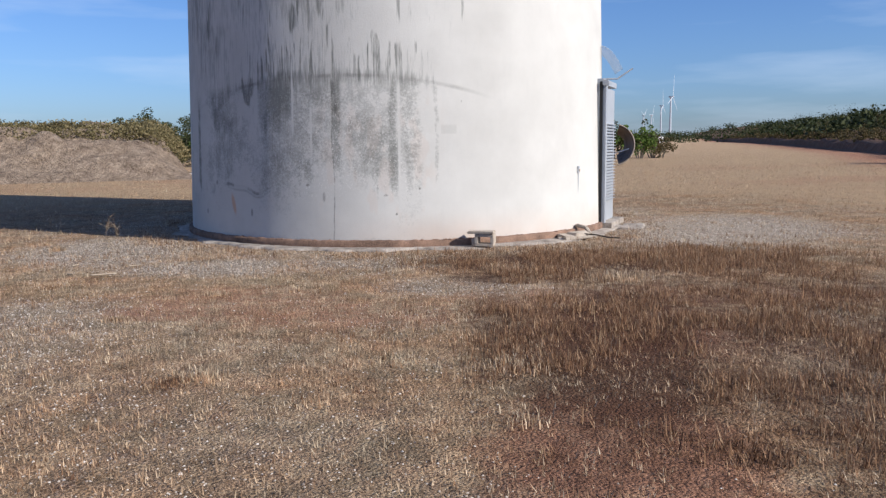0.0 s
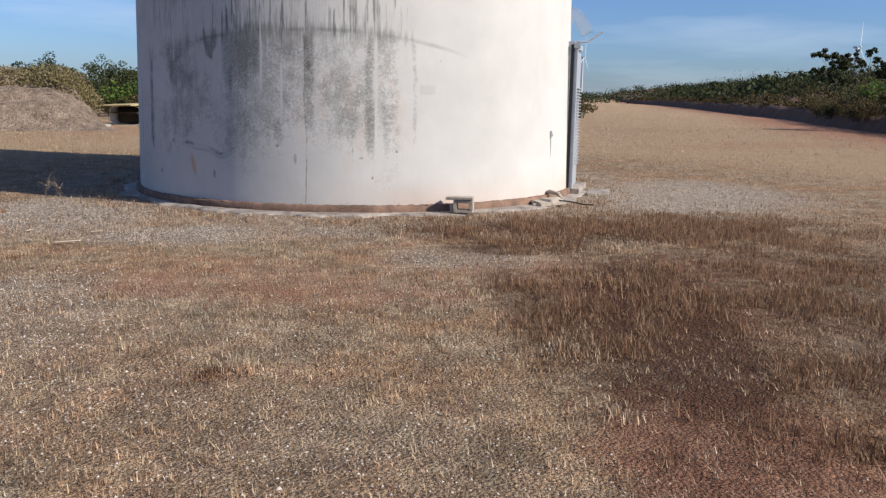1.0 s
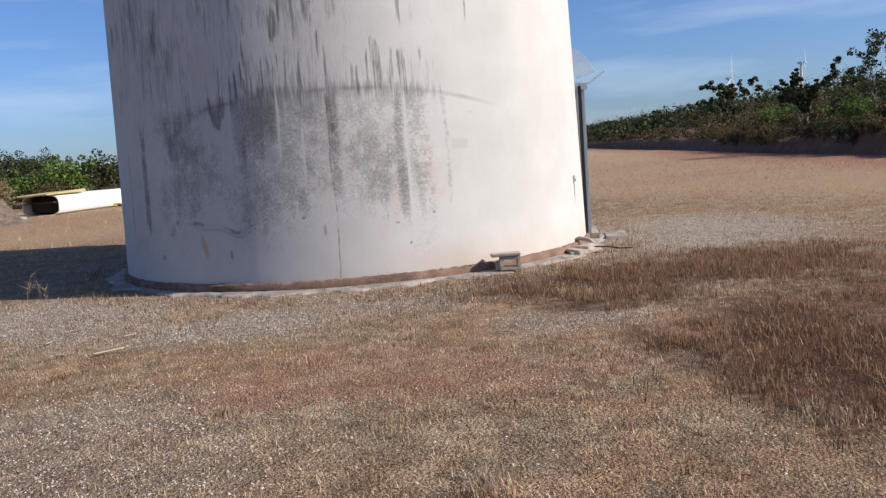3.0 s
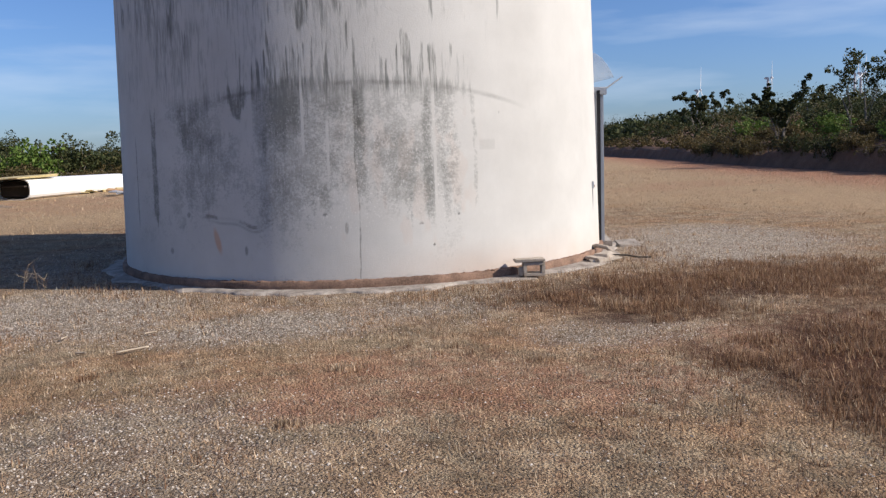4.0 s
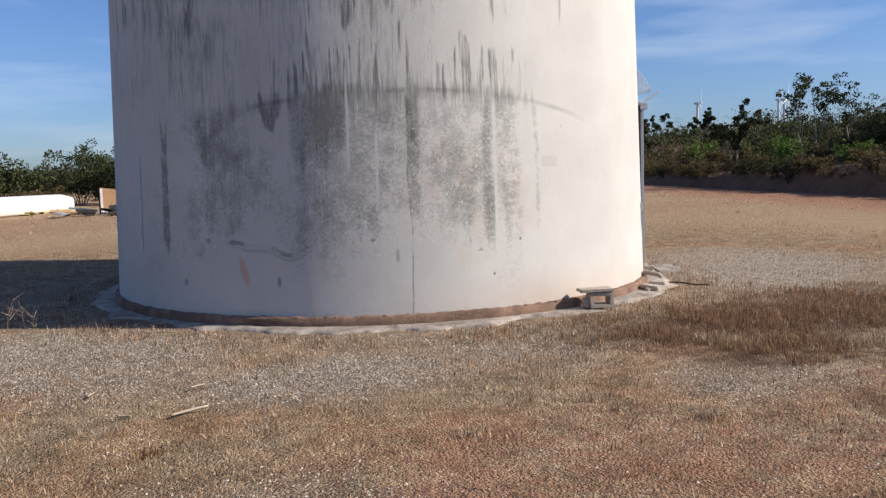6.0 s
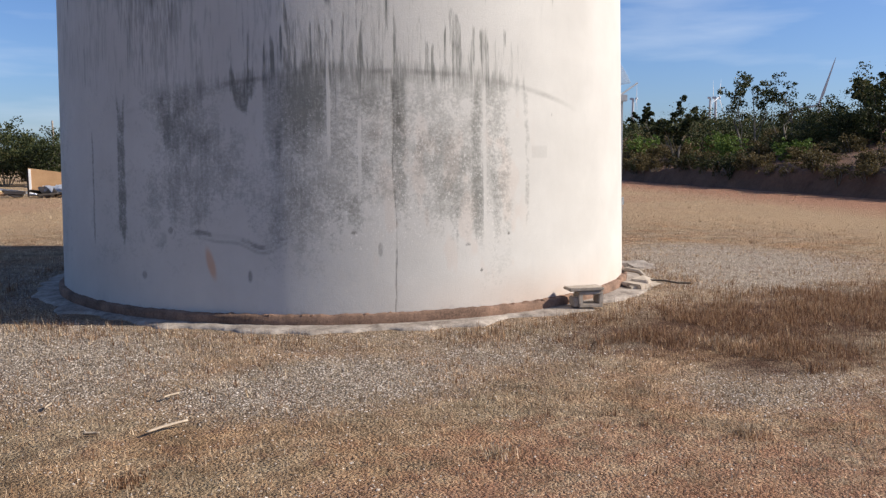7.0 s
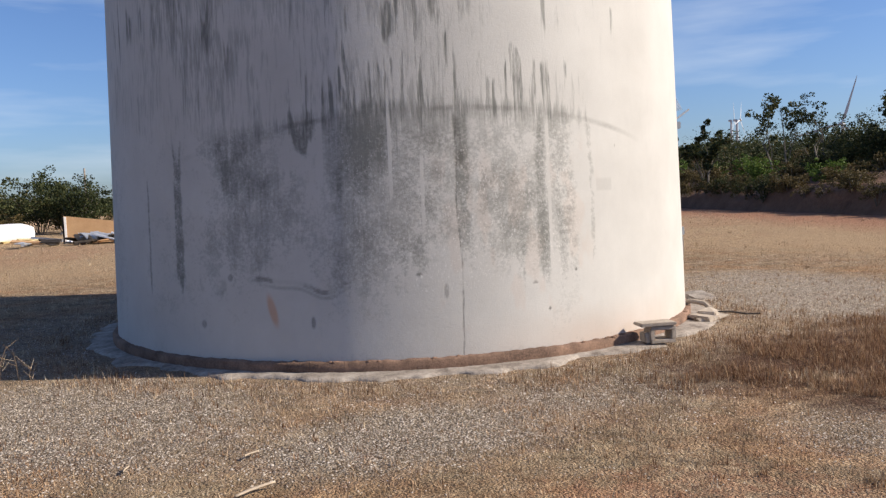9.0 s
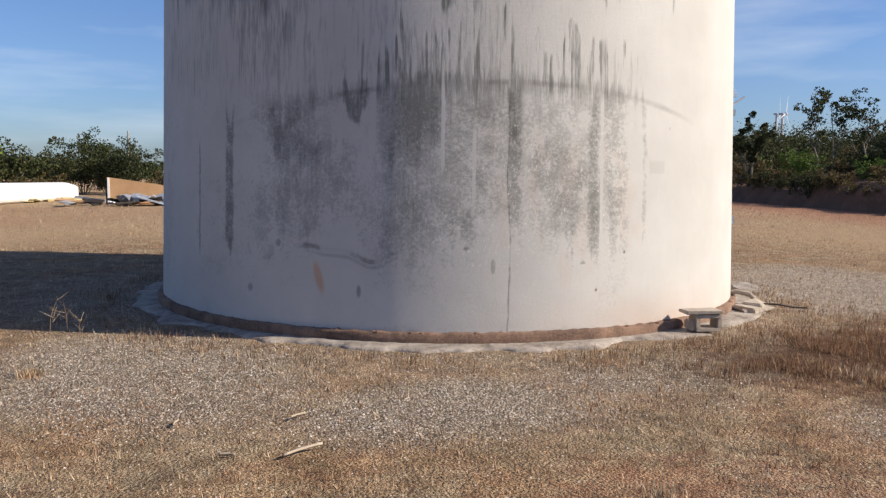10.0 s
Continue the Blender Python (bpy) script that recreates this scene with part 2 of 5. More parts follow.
M_WALL, M_GROUND = wall_material(), ground_material()
M_LEDGE = tinted("clay_stained_concrete", (0.055, 0.036, 0.027), (0.36, 0.225, 0.155), 3.5, 0.9, bump=0.7, distance=0.015, fine=55)
M_APRON = tinted("pale_rough_concrete", (0.09, 0.068, 0.052), (0.50, 0.44, 0.375), 5, 0.9, bump=0.6, distance=0.02, fine=30)
M_BLOCK = tinted("grey_block_concrete", (0.26, 0.215, 0.17), (0.50, 0.43, 0.35), 14, 0.95, bump=0.7, distance=0.004, fine=130)
M_STRAW = leafy("dry_straw", [(0.0, (0.12, 0.075, 0.046)), (0.3, (0.33, 0.24, 0.16)), (0.6, (0.50, 0.39, 0.27)), (0.88, (0.72, 0.62, 0.47)), (1.0, (0.25, 0.23, 0.135))], patches=True)
M_WEED = leafy("dry_weed", [(0.0, (0.05, 0.028, 0.018)), (0.35, (0.16, 0.085, 0.048)), (0.75, (0.36, 0.215, 0.118)), (0.9, (0.52, 0.385, 0.235)), (1.0, (0.17, 0.145, 0.078))])
M_PEBBLE = Nodes("pebbles")
_geo = M_PEBBLE.node("ShaderNodeNewGeometry")
M_PEBBLE = M_PEBBLE.done(M_PEBBLE.ramp(_geo.outputs["Random Per Island"], [(0.0, (0.20, 0.155, 0.12)), (0.4, (0.43, 0.36, 0.29)), (0.8, (0.56, 0.49, 0.415)), (1.0, (0.66, 0.59, 0.51))]), 0.85)
M_LEAF = leafy("shrub_leaves", [(0.0, (0.016, 0.022, 0.010)), (0.4, (0.036, 0.048, 0.018)), (0.75, (0.070, 0.078, 0.028)), (1.0, (0.14, 0.112, 0.05))])
M_LEAF_DRY = leafy("dry_shrub_leaves", [(0.0, (0.042, 0.034, 0.015)), (0.5, (0.10, 0.080, 0.031)), (1.0, (0.18, 0.13, 0.06))])
M_OLIVE = leafy("olive_rough_grass", [(0.0, (0.075, 0.062, 0.028)), (0.5, (0.16, 0.135, 0.062)), (1.0, (0.30, 0.24, 0.125))])
M_LEAF_BRIGHT = leafy("bright_shrub_leaves", [(0.0, (0.05, 0.085, 0.015)), (0.5, (0.10, 0.16, 0.03)), (1.0, (0.17, 0.22, 0.05))])
M_BARK = tinted("grey_bark", (0.09, 0.075, 0.06), (0.26, 0.23, 0.19), 8, 0.95, bump=0.6, fine=50)
M_SOIL = tinted("mound_soil", (0.11, 0.072, 0.046), (0.58, 0.45, 0.33), 2.4, 0.95, bump=1.0, distance=0.4, fine=8)
M_BANK = tinted("bank_soil", (0.075, 0.042, 0.027), (0.21, 0.12, 0.075), 0.8, 0.95, bump=0.9, distance=0.1, fine=6)
M_STEEL = tinted("grey_painted_steel", (0.36, 0.38, 0.41), (0.47, 0.49, 0.52), 3, 0.45, metal=0.3, bump=0.05)
M_DARK = tinted("dark_rubber", (0.012, 0.012, 0.013), (0.03, 0.03, 0.03), 10, 0.7, bump=0.1)
M_WHITE = tinted("white_gelcoat", (0.74, 0.73, 0.70), (0.83, 0.82, 0.80), 0.8, 0.4, bump=0.05, fine=8)
M_LAMINATE = tinted("yellow_laminate", (0.36, 0.28, 0.12), (0.58, 0.48, 0.26), 2, 0.7, bump=0.4, fine=20)
M_BOARD = tinted("tan_foam_board", (0.38, 0.22, 0.11), (0.56, 0.36, 0.19), 1.5, 0.85, bump=0.3, fine=18)
M_CHAR = tinted("dark_scrap", (0.02, 0.017, 0.014), (0.075, 0.06, 0.05), 3, 0.8, bump=0.5, fine=20)
M_COVER = tinted("brown_stained_fibreglass", (0.05, 0.036, 0.026), (0.20, 0.15, 0.11), 2.5, 0.7, bump=0.3, fine=14)
M_SHEET = tinted("bent_pale_sheet", (0.45, 0.47, 0.50), (0.70, 0.72, 0.74), 2, 0.4, metal=0.5, bump=0.1)
M_DRYWOOD = tinted("bleached_stick", (0.30, 0.235, 0.17), (0.52, 0.44, 0.34), 12, 0.9, bump=0.4, fine=60)
M_TURBINE = tinted("turbine_paint", (0.38, 0.41, 0.46), (0.46, 0.49, 0.54), 0.05, 0.5, bump=0.0)


def canopy_material():
    n = Nodes("milky_polycarbonate")
    mat = n.done((0.72, 0.74, 0.76), 0.35)
    n.bsdf.inputs["Alpha"].default_value = 0.25
    return mat


M_CANOPY = canopy_material()

# ---- plan ----
TX, TY, TR, TAPER = -0.772, 14.027, 3.578, 0.0254
BANK = np.array([(8, -40), (17, 5), (25, 30), (29.5, 45), (36, 62), (46, 86), (66, 150), (115, 340), (185, 620), (260, 900)], float)


def bank_offset(x, y):
    """Signed distance out past the bank's foot (positive behind it)."""
    best, side = np.full(np.shape(x), 1e9), np.zeros(np.shape(x))
    for (x0, y0), (x1, y1) in zip(BANK, BANK[1:]):
        dx, dy = x1 - x0, y1 - y0
        t = np.clip(((x - x0) * dx + (y - y0) * dy) / (dx * dx + dy * dy), 0, 1)
        d = np.hypot(x - x0 - t * dx, y - y0 - t * dy)
        s = np.sign((x - x0) * dy - (y - y0) * dx)
        side, best = np.where(d < best, s, side), np.minimum(d, best)
    return best * side


def bank_rise(x, y):
    """How much higher the bank stands here than at its low end."""
    return 1 + 0.4 * step(38, 160, y)


def land(x, y):
    """Height of the open ground."""
    r = np.hypot(x - TX, y - TY)
    z = 5.0 * step(300, 700, r) + 1.2 * step(80, 300, r)
    z = z + 0.035 * (fbm(x * 0.6, y * 0.6, 3) - 0.5) * step(4.2, 7, r)
    z = z + 0.02 * (fbm(x * 4, y * 4, 5) - 0.5) * step(3.9, 4.6, r)
    z = z - 0.006
    b = bank_offset(x, y)
    return z - 0.25 * step(0.3, 2, b)


def spot(x, y, cx, cy, rx, ry, turn=0.0, soft=0.5):
    c, s = math.cos(turn), math.sin(turn)
    u, v = (x - cx) * c + (y - cy) * s, -(x - cx) * s + (y - cy) * c
    return 1 - step(1 - soft, 1 + soft, np.hypot(u / rx, v / ry))


def zones(x, y):
    """How stony, how red and how dark with weeds the ground is."""
    r = np.hypot(x - TX, y - TY)
    wob = fbm(x * 0.9, y * 0.9, 21) - 0.5
    stony = np.maximum.reduce([spot(x, y, -4.5, 10.5, 1.2, 1.7, 0.3), spot(x, y, 4.4, 12.4, 2.0, 2.8, -0.5), spot(x, y, -2.5, 8.9, 1.1, 0.7), spot(x, y, -0.6, 9.2, 1.6, 0.5) * 0.7,
                               spot(x, y, 0.3, 7.6, 0.9, 0.6) * 0.75, spot(x, y, -1.2, 2.6, 2.4, 1.4) * 0.3, spot(x, y, -3.4, 5.4, 1.3, 1.6) * 0.5, spot(x, y, -2.4, 4.0, 1.2, 0.8) * 0.4,
                               spot(x, y, 2.5, 4.3, 0.5, 0.9) * 0.4, 0.45 * (1 - step(4.2, 6.5, r))])
    red = np.maximum.reduce([spot(x, y, 0.95, 3.2, 0.6, 0.9) * 0.9, spot(x, y, 1.55, 5.7, 0.7, 1.0) * 0.8, spot(x, y, -1.9, 7.0, 1.0, 0.6) * 0.42, spot(x, y, -0.8, 6.3, 1.2, 0.6) * 0.4,
                             spot(x, y, 2.2, 6.9, 2.2, 0.6) * 0.45, spot(x, y, -2.3, 6.4, 0.5, 0.4) * 0.5])
    off = bank_offset(x, y)
    red = np.maximum(red, step(-9, -1.5, off) * 0.95 * (1 - step(2, 6, off)))
    red = np.maximum(red, 0.34 * step(0.52, 0.66, fbm(x * 0.12, y * 0.2, 31)) * step(12, 20, r))
    weeds = np.maximum.reduce([spot(x, y, 1.9, 9.1, 2.0, 0.9, -0.1, 0.85) * 0.95, spot(x, y, 1.35, 5.2, 0.65, 2.3, -0.22, 0.8) * 1.1, spot(x, y, 3.2, 6.6, 1.6, 2.2) * 0.6,
                               spot(x, y, 3.4, 9.3, 1.6, 1.2, 0.0, 0.85) * 0.7, spot(x, y, 0.9, 8.1, 0.9, 0.5) * 0.7, spot(x, y, 0.55, 5.4, 0.3, 1.9) * 0.6, spot(x, y, 2.4, 4.4, 1.0, 2.0) * 0.62])
    return np.clip(0.80 * stony + 0.5 * wob, 0, 1), np.clip(red + 0.25 * wob, 0, 1), np.clip(weeds + 0.35 * wob, 0, 1)


# ---- ground ----
def build_ground():
    n = 520
    u = np.linspace(-1, 1, n)
    spread = 9.5 * u + 40 * np.abs(u) ** 5 * np.sign(u) + 4000 * np.abs(u) ** 16 * np.sign(u)
    X, Y = np.meshgrid(spread - 0.8, spread + 8.5, indexing="ij")
    x, y = X.ravel(), Y.ravel()
    k = np.arange(n * n).reshape(n, n)
    faces = np.stack([k[:-1, :-1], k[1:, :-1], k[1:, 1:], k[:-1, 1:]], -1).reshape(-1, 4)
    me = mesh_from("ground", np.c_[x, y, land(x, y)], faces, True)
    s, r, w = zones(x, y)
    paint(me, "zone", np.c_[s, r, w])
    far = step(7.5, 13, np.hypot(x - TX, y - TY)) * step(11, 15, y)
    paint(me, "field", np.c_[far, far, far])
    tagged(mesh_part("ground", me, M_GROUND), "dry straw-coloured ground with gravel and red soil", "ground", kind="structure")


build_ground()


def in_view(x, y):
    """The stretch of open ground in front of and beside the tower."""
    r = np.hypot(x - TX, y - TY)
    off = bank_offset(x, y)
    return (r > 3.93) & (off < -0.5)


def build_grass(name, seed, count, area, size, material, density, label, lean=0.5, width=0.055):
    """Blades as thin triangles, many to a tuft, thinned by density(x, y)."""
    g = rng(seed)
    x0, x1, y0, y1 = area
    tx, ty = g.uniform(x0, x1, count), g.uniform(y0, y1, count)
    keep = in_view(tx, ty) & (g.random(count) < density(tx, ty))
    rim = np.minimum.reduce([tx - x0, x1 - tx, ty - y0, y1 - ty]) / (0.12 * (x1 - x0))
    keep &= g.random(count) < np.clip(rim, 0, 1)
    tx, ty = tx[keep], ty[keep]
    per = 7
    bx, by = np.repeat(tx, per), np.repeat(ty, per)
    tuft = np.repeat(g.uniform(0.6, 1.35, len(tx)), per)
    m = len(bx)
    bx, by = bx + g.normal(0, 0.018 * size / 0.07, m), by + g.normal(0, 0.018 * size / 0.07, m)
    h = size * tuft * (0.25 + 1.15 * g.random(m) ** 1.6)
    a, tilt = g.uniform(0, 2 * np.pi, m), np.abs(g.normal(0, lean, m))
    dx, dy = np.cos(a) * np.sin(tilt) * h, np.sin(a) * np.sin(tilt) * h
    dz = np.maximum(np.cos(tilt), 0.10) * h
    w = width * h + 0.0012
    sx, sy = -np.sin(a) * w, np.cos(a) * w
    z = land(bx, by) - 0.006
    v = np.empty((m, 3, 3))
    v[:, 0], v[:, 1] = np.c_[bx - sx, by - sy, z], np.c_[bx + sx, by + sy, z]
    v[:, 2] = np.c_[bx + dx, by + dy, z + dz]
    me = mesh_from(name, v.reshape(-1, 3), np.arange(3 * m).reshape(-1, 3))
    tagged(mesh_part(name, me, material), label, "grass", kind="stuff")


def straw_density(x, y):
    s, r, w = zones(x, y)
    return np.clip(0.95 * fbm(x * 1.7, y * 1.7, 41) * 1.5 - 0.55 * s - 0.35 * r - 0.3 * w, 0.08, 1)


def fringe_density(x, y):
    r = np.hypot(x - TX, y - TY)
    band = np.exp(-((r - 4.25) / 0.27) ** 2)
    return np.clip(band * step(0.32, 0.62, fbm(x * 2.5, y * 2.5, 43)) * 1.2, 0, 1)


def weed_density(x, y):
    tread = spot(x, y, 1.4, 5.2, 0.4, 2.2, -0.22)
    return np.clip(zones(x, y)[2] * (0.12 + 1.5 * step(0.40, 0.60, fbm(x * 2.4, y * 2.4, 47))) - 0.08 - 0.5 * tread, 0, 1)


build_grass("dry_grass", 1, 190000, (-7.0, 6.2, 0.2, 11.6), 0.034, M_STRAW, straw_density, "short dry straw-coloured grass on the gravel", 1.45, 0.04)
build_grass("dry_grass", 2, 48000, (-14, 12, 8, 24), 0.05, M_STRAW, straw_density, "short dry straw-coloured grass round the tower", 1.15)
build_grass("dry_grass", 3, 24000, (-30, 30, 20, 52), 0.08, M_STRAW, lambda x, y: straw_density(x, y) * 0.9, "pale dry grass of the open field", 0.7)
build_grass("dry_grass", 4, 26000, (-7, 6, 8, 20), 0.072, M_STRAW, fringe_density, "taller dry grass along the concrete apron", 0.8, 0.014)
build_grass("dry_weeds", 6, 38000, (-7, 6, 8, 20), 0.075, M_WEED, fringe_density, "reddish dry weeds along the concrete apron", 0.9, 0.018)
build_grass("dry_weeds", 5, 110000, (-1.5, 7.5, 0.8, 12.5), 0.078, M_WEED, weed_density, "reddish-brown dry weeds beside the track", 1.0, 0.018)


def litter_density(x, y):
    return np.clip(step(0.50, 0.66, fbm(x * 1.3, y * 1.3, 53)) * (0.3 + fbm(x * 6, y * 6, 57)), 0, 1) * 0.8 + 0.06


build_grass("dry_weeds", 7, 48000, (-9, 8, 0.6, 14), 0.042, M_WEED, litter_density, "small dark brown weed litter between the straw", 1.35, 0.05)


def build_pebbles():
    g = rng(9)
    n = 300000
    x, y = g.uniform(-7.5, 8.5, n), g.uniform(1.0, 17, n)
    s, red, weeds = zones(x, y)
    keep = in_view(x, y) & (g.random(n) < np.clip(s * 1.2, 0.07, 1) * (1 - step(0.25, 0.6, weeds)) * (1 - 0.8 * red))
    x, y = x[keep][:120000], y[keep][:120000]
    m = len(x)
    size = g.uniform(0.003, 0.009, m) * (1 + 0.5 * (g.random(m) > 0.97))
    unit = np.array([(1, 0, 0), (0, 1, 0), (-1, 0, 0), (0, -1, 0), (0, 0, 0.8)], float) - (0, 0, 0.25)
    tris = np.array([(0, 1, 4), (1, 2, 4), (2, 3, 4), (3, 0, 4)])
    a = g.uniform(0, 6.28, m)
    jit = g.uniform(0.6, 1.4, (m, 5, 1))
    p = unit[None] * jit * size[:, None, None]
    c, q = np.cos(a)[:, None], np.sin(a)[:, None]
    v = np.stack([p[..., 0] * c - p[..., 1] * q, p[..., 0] * q + p[..., 1] * c, p[..., 2]], -1)
    v += np.stack([x, y, land(x, y) + size * 0.25], -1)[:, None]
    f = (tris[None] + 5 * np.arange(m)[:, None, None]).reshape(-1, 3)
    me = mesh_from("gravel", v.reshape(-1, 3), f)
    tagged(mesh_part("gravel", me, M_PEBBLE), "pale grey crushed gravel scattered over the ground", "gravel", kind="stuff")


build_pebbles()


# ---- the tower ----
def tower_marks(a, z):
    """Where grime (with shade painted into it on the left flank), rust, flaking paint, hard lines and running streaks
    lie, from the angle in degrees and the height.
    """
    arc = np.radians(a) * TR
    streak = fbm(arc * 16, z * 0.7, 60, 4)
    mott = fbm(arc * 4, z * 4, 68, 5)
    broad = fbm(arc * 1.4, z * 1.2, 76, 4)
    wave = 0.35 * (fbm(z * 3, 0 * z, 84, 3) - 0.5)

    def area(a0, a1, z0, z1, fa=2.0, fz=0.15):
        ja, jz = 3.0 * (mott - 0.5) * min(fa, 2) / 2, 0.5 * (streak - 0.5)
        return step(a0 - fa, a0 + fa, a + ja) * (1 - step(a1 - fa, a1 + fa, a + ja)) * step(z0 - fz, z0 + fz, z + jz) * (1 - step(z1 - fz, z1 + fz, z + jz))

    def over(into, mask):
        return 1 - (1 - into) * (1 - np.clip(mask, 0, 1))

    g, hard = np.zeros_like(a), np.zeros_like(a)
    # broad grime, carried on over the left flank to deepen its shade by colour
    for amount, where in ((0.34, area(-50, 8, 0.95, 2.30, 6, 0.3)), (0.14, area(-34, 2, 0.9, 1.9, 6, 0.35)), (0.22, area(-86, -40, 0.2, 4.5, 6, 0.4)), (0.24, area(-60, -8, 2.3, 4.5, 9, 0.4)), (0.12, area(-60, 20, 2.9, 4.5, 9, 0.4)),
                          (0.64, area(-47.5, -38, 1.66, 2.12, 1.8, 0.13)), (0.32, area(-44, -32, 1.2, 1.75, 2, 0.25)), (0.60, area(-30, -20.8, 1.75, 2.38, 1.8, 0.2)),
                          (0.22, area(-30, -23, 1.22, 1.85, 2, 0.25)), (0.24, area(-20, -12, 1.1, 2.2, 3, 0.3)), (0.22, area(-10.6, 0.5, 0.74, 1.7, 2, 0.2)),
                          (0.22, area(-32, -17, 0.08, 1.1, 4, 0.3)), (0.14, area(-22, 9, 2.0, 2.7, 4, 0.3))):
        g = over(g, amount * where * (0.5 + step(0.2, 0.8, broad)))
    # the columns beside the crack
    g = over(g, 0.46 * area(1.5, 3.1, 0.72, 2.3, 0.5))
    g = over(g, 0.42 * area(4.6, 8.6, 0.74, 1.78, 0.9, 0.15) * (0.6 + 0.4 * step(0.40, 0.58, fbm(arc * 7, z * 24, 86, 3))))
    g = over(g, 0.30 * area(4.2, 8.2, 1.75, 2.3, 0.9))
    g = over(g, 0.44 * (1 - step(0.2, 0.75, np.abs(a - 11.8 - 3 * wave))) * area(8, 16, 0.8, 2.2, 1))
    g = over(g, 0.22 * area(3, 9, 0.1, 0.8, 1.5))
    # the upright streaks on the shaded flank
    g = over(g, 0.66 * (1 - step(0.6, 1.3, np.abs(a + 56.3 + wave))) * area(-70, -40, 0.80, 2.05, 1, 0.1))
    g = over(g, 0.55 * (1 - step(0.15, 0.45, np.abs(a + 64.6 + wave))) * area(-70, -50, 0.75, 1.75, 1, 0.1))
    # a dark square, a patch high up, the stencilled rectangle
    g = over(g, 0.72 * area(-35, -31.3, 2.02, 2.27, 0.5, 0.05))
    g = over(g, 0.60 * area(-20.9, -18.5, 2.95, 3.25, 0.5, 0.05))
    hard = over(hard, 0.13 * step(12.8, 13.0, a) * (1 - step(16.3, 16.5, a)) * step(1.535, 1.545, z) * (1 - step(1.65, 1.66, z)))
    # drips: short dark runs, each with its own head and length
    run_into = np.zeros_like(a)
    for seed, freq, z0, dz, long, amount, where in ((150, 52, 2.45, 0.45, 0.55, 0.85, area(-34, 13, 1.9, 9, 3)), (160, 30, 2.5, 0.6, 0.7, 0.75, area(-31, 8, 1.9, 9, 3)),
                                                    (170, 44, 2.2, 0.7, 0.5, 0.85, area(-34, -14, 1.7, 9, 2)), (180, 24, 3.1, 0.7, 0.6, 0.62, area(-82, 22, 2.9, 9, 4)),
                                                    (190, 12, 2.5, 0.8, 0.9, 0.26, area(-80, -30, 2.0, 9, 4))):
        col = vnoise(arc * freq, 0 * z + 0.5, seed)
        head = z0 + dz * vnoise(arc * freq * 0.6, 0 * z + 3.5, seed + 1)
        run = 0.10 + long * vnoise(arc * freq * 0.8, 0 * z + 7.5, seed + 2) ** 2
        gate = 0.3 + 0.7 * step(0.38, 0.58, fbm(arc * 2.3, z * 0.3, seed + 5, 3))
        d = amount * gate * step(0.50, 0.72, col) * step(head - run - 0.16, head - run + 0.05, z) * (1 - step(head - 0.04, head + 0.05, z)) * where
        run_into, g = np.maximum(run_into, d), over(g, d)
    g = over(g, 0.55 * (1 - step(0.10, 0.30, np.abs(a + 16.2 + 0.4 * wave))) * step(2.5, 2.7, z))
    # pale runs washed through the grime
    for at, half, z0, z1 in ((-20.5, 0.26, 1.55, 2.5), (-35.6, 0.4, 1.75, 2.45), (-30.6, 0.5, 1.7, 2.4), (-16.0, 0.25, 1.3, 1.9), (3.7, 0.3, 0.8, 2.2), (-4.2, 0.3, 2.3, 2.7)):
        g = g * (1 - 0.9 * (1 - step(half * 0.5, half, np.abs(a - at + 0.5 * wave))) * step(z0 - 0.1, z0 + 0.1, z) * (1 - step(z1 - 0.1, z1 + 0.1, z)))
    # the crack, the lift line and the scrawl
    crack = -11.0 + 0.9 * (fbm(z * 2.2, 0 * z, 90, 3) - 0.5)
    hard = over(hard, 0.66 * (1 - step(0.05, 0.17, np.abs(a - crack))) * (1 - step(2.2, 2.3, z)) * (0.35 + 0.65 * step(0.35, 0.5, fbm(z * 6, 0 * z, 93, 3))))
    hard = over(hard, 0.62 * (1 - step(0.30, 0.60, np.abs(a - crack - 0.45 + 1.4 * (z - 2.05)))) * step(1.78, 1.88, z) * (1 - step(2.2, 2.28, z)) * step(0.4, 0.5, mott + 0.12))
    g = over(g, 0.42 * (1 - step(0.5, 1.4, np.abs(a - crack - 0.9))) * step(0.8, 1.2, z) * (1 - step(2.2, 2.35, z)))
    sag = 2.32 - 0.00026 * np.clip(a + 9, 0, 99) ** 2 - 0.00018 * np.clip(-12 - a, 0, 99) ** 2
    near = np.abs(z - sag + 0.014 * (mott - 0.5))
    hard = over(hard, 0.42 * (1 - step(0.008, 0.038, near)) * step(-58, -44, a) * (1 - step(12, 27, a)) * (0.3 + 0.7 * step(0.42, 0.56, fbm(arc * 2, z * 2, 92, 2))))
    g = over(g, 0.30 * (1 - step(0.03, 0.14, near)) * step(-56, -40, a) * (1 - step(8, 20, a)))
    scrawl = 0.85 - 0.11 * np.exp(-((a + 31) / 3.4) ** 2) - 0.015 * np.sin(a * 0.8)
    hard = over(hard, 0.60 * (1 - step(0.012, 0.030, np.abs(z - scrawl + 0.02 * (mott - 0.5)))) * step(-44, -42, a) * (1 - step(-27.5, -25.5, a)) * (0.15 + 0.85 * step(0.40, 0.54, fbm(arc * 6, z * 6, 104, 3))))
    hard = over(hard, 0.30 * (1 - step(0.006, 0.024, np.abs(z - scrawl + 0.055))) * step(-42, -38, a) * (1 - step(-28, -26, a)) * step(0.4, 0.55, mott))
    hard = over(hard, 0.28 * (1 - step(0.010, 0.035, np.abs(np.hypot((a + 49.5) * 0.045, z - 0.80) - 0.10))) * step(0.36, 0.52, mott))
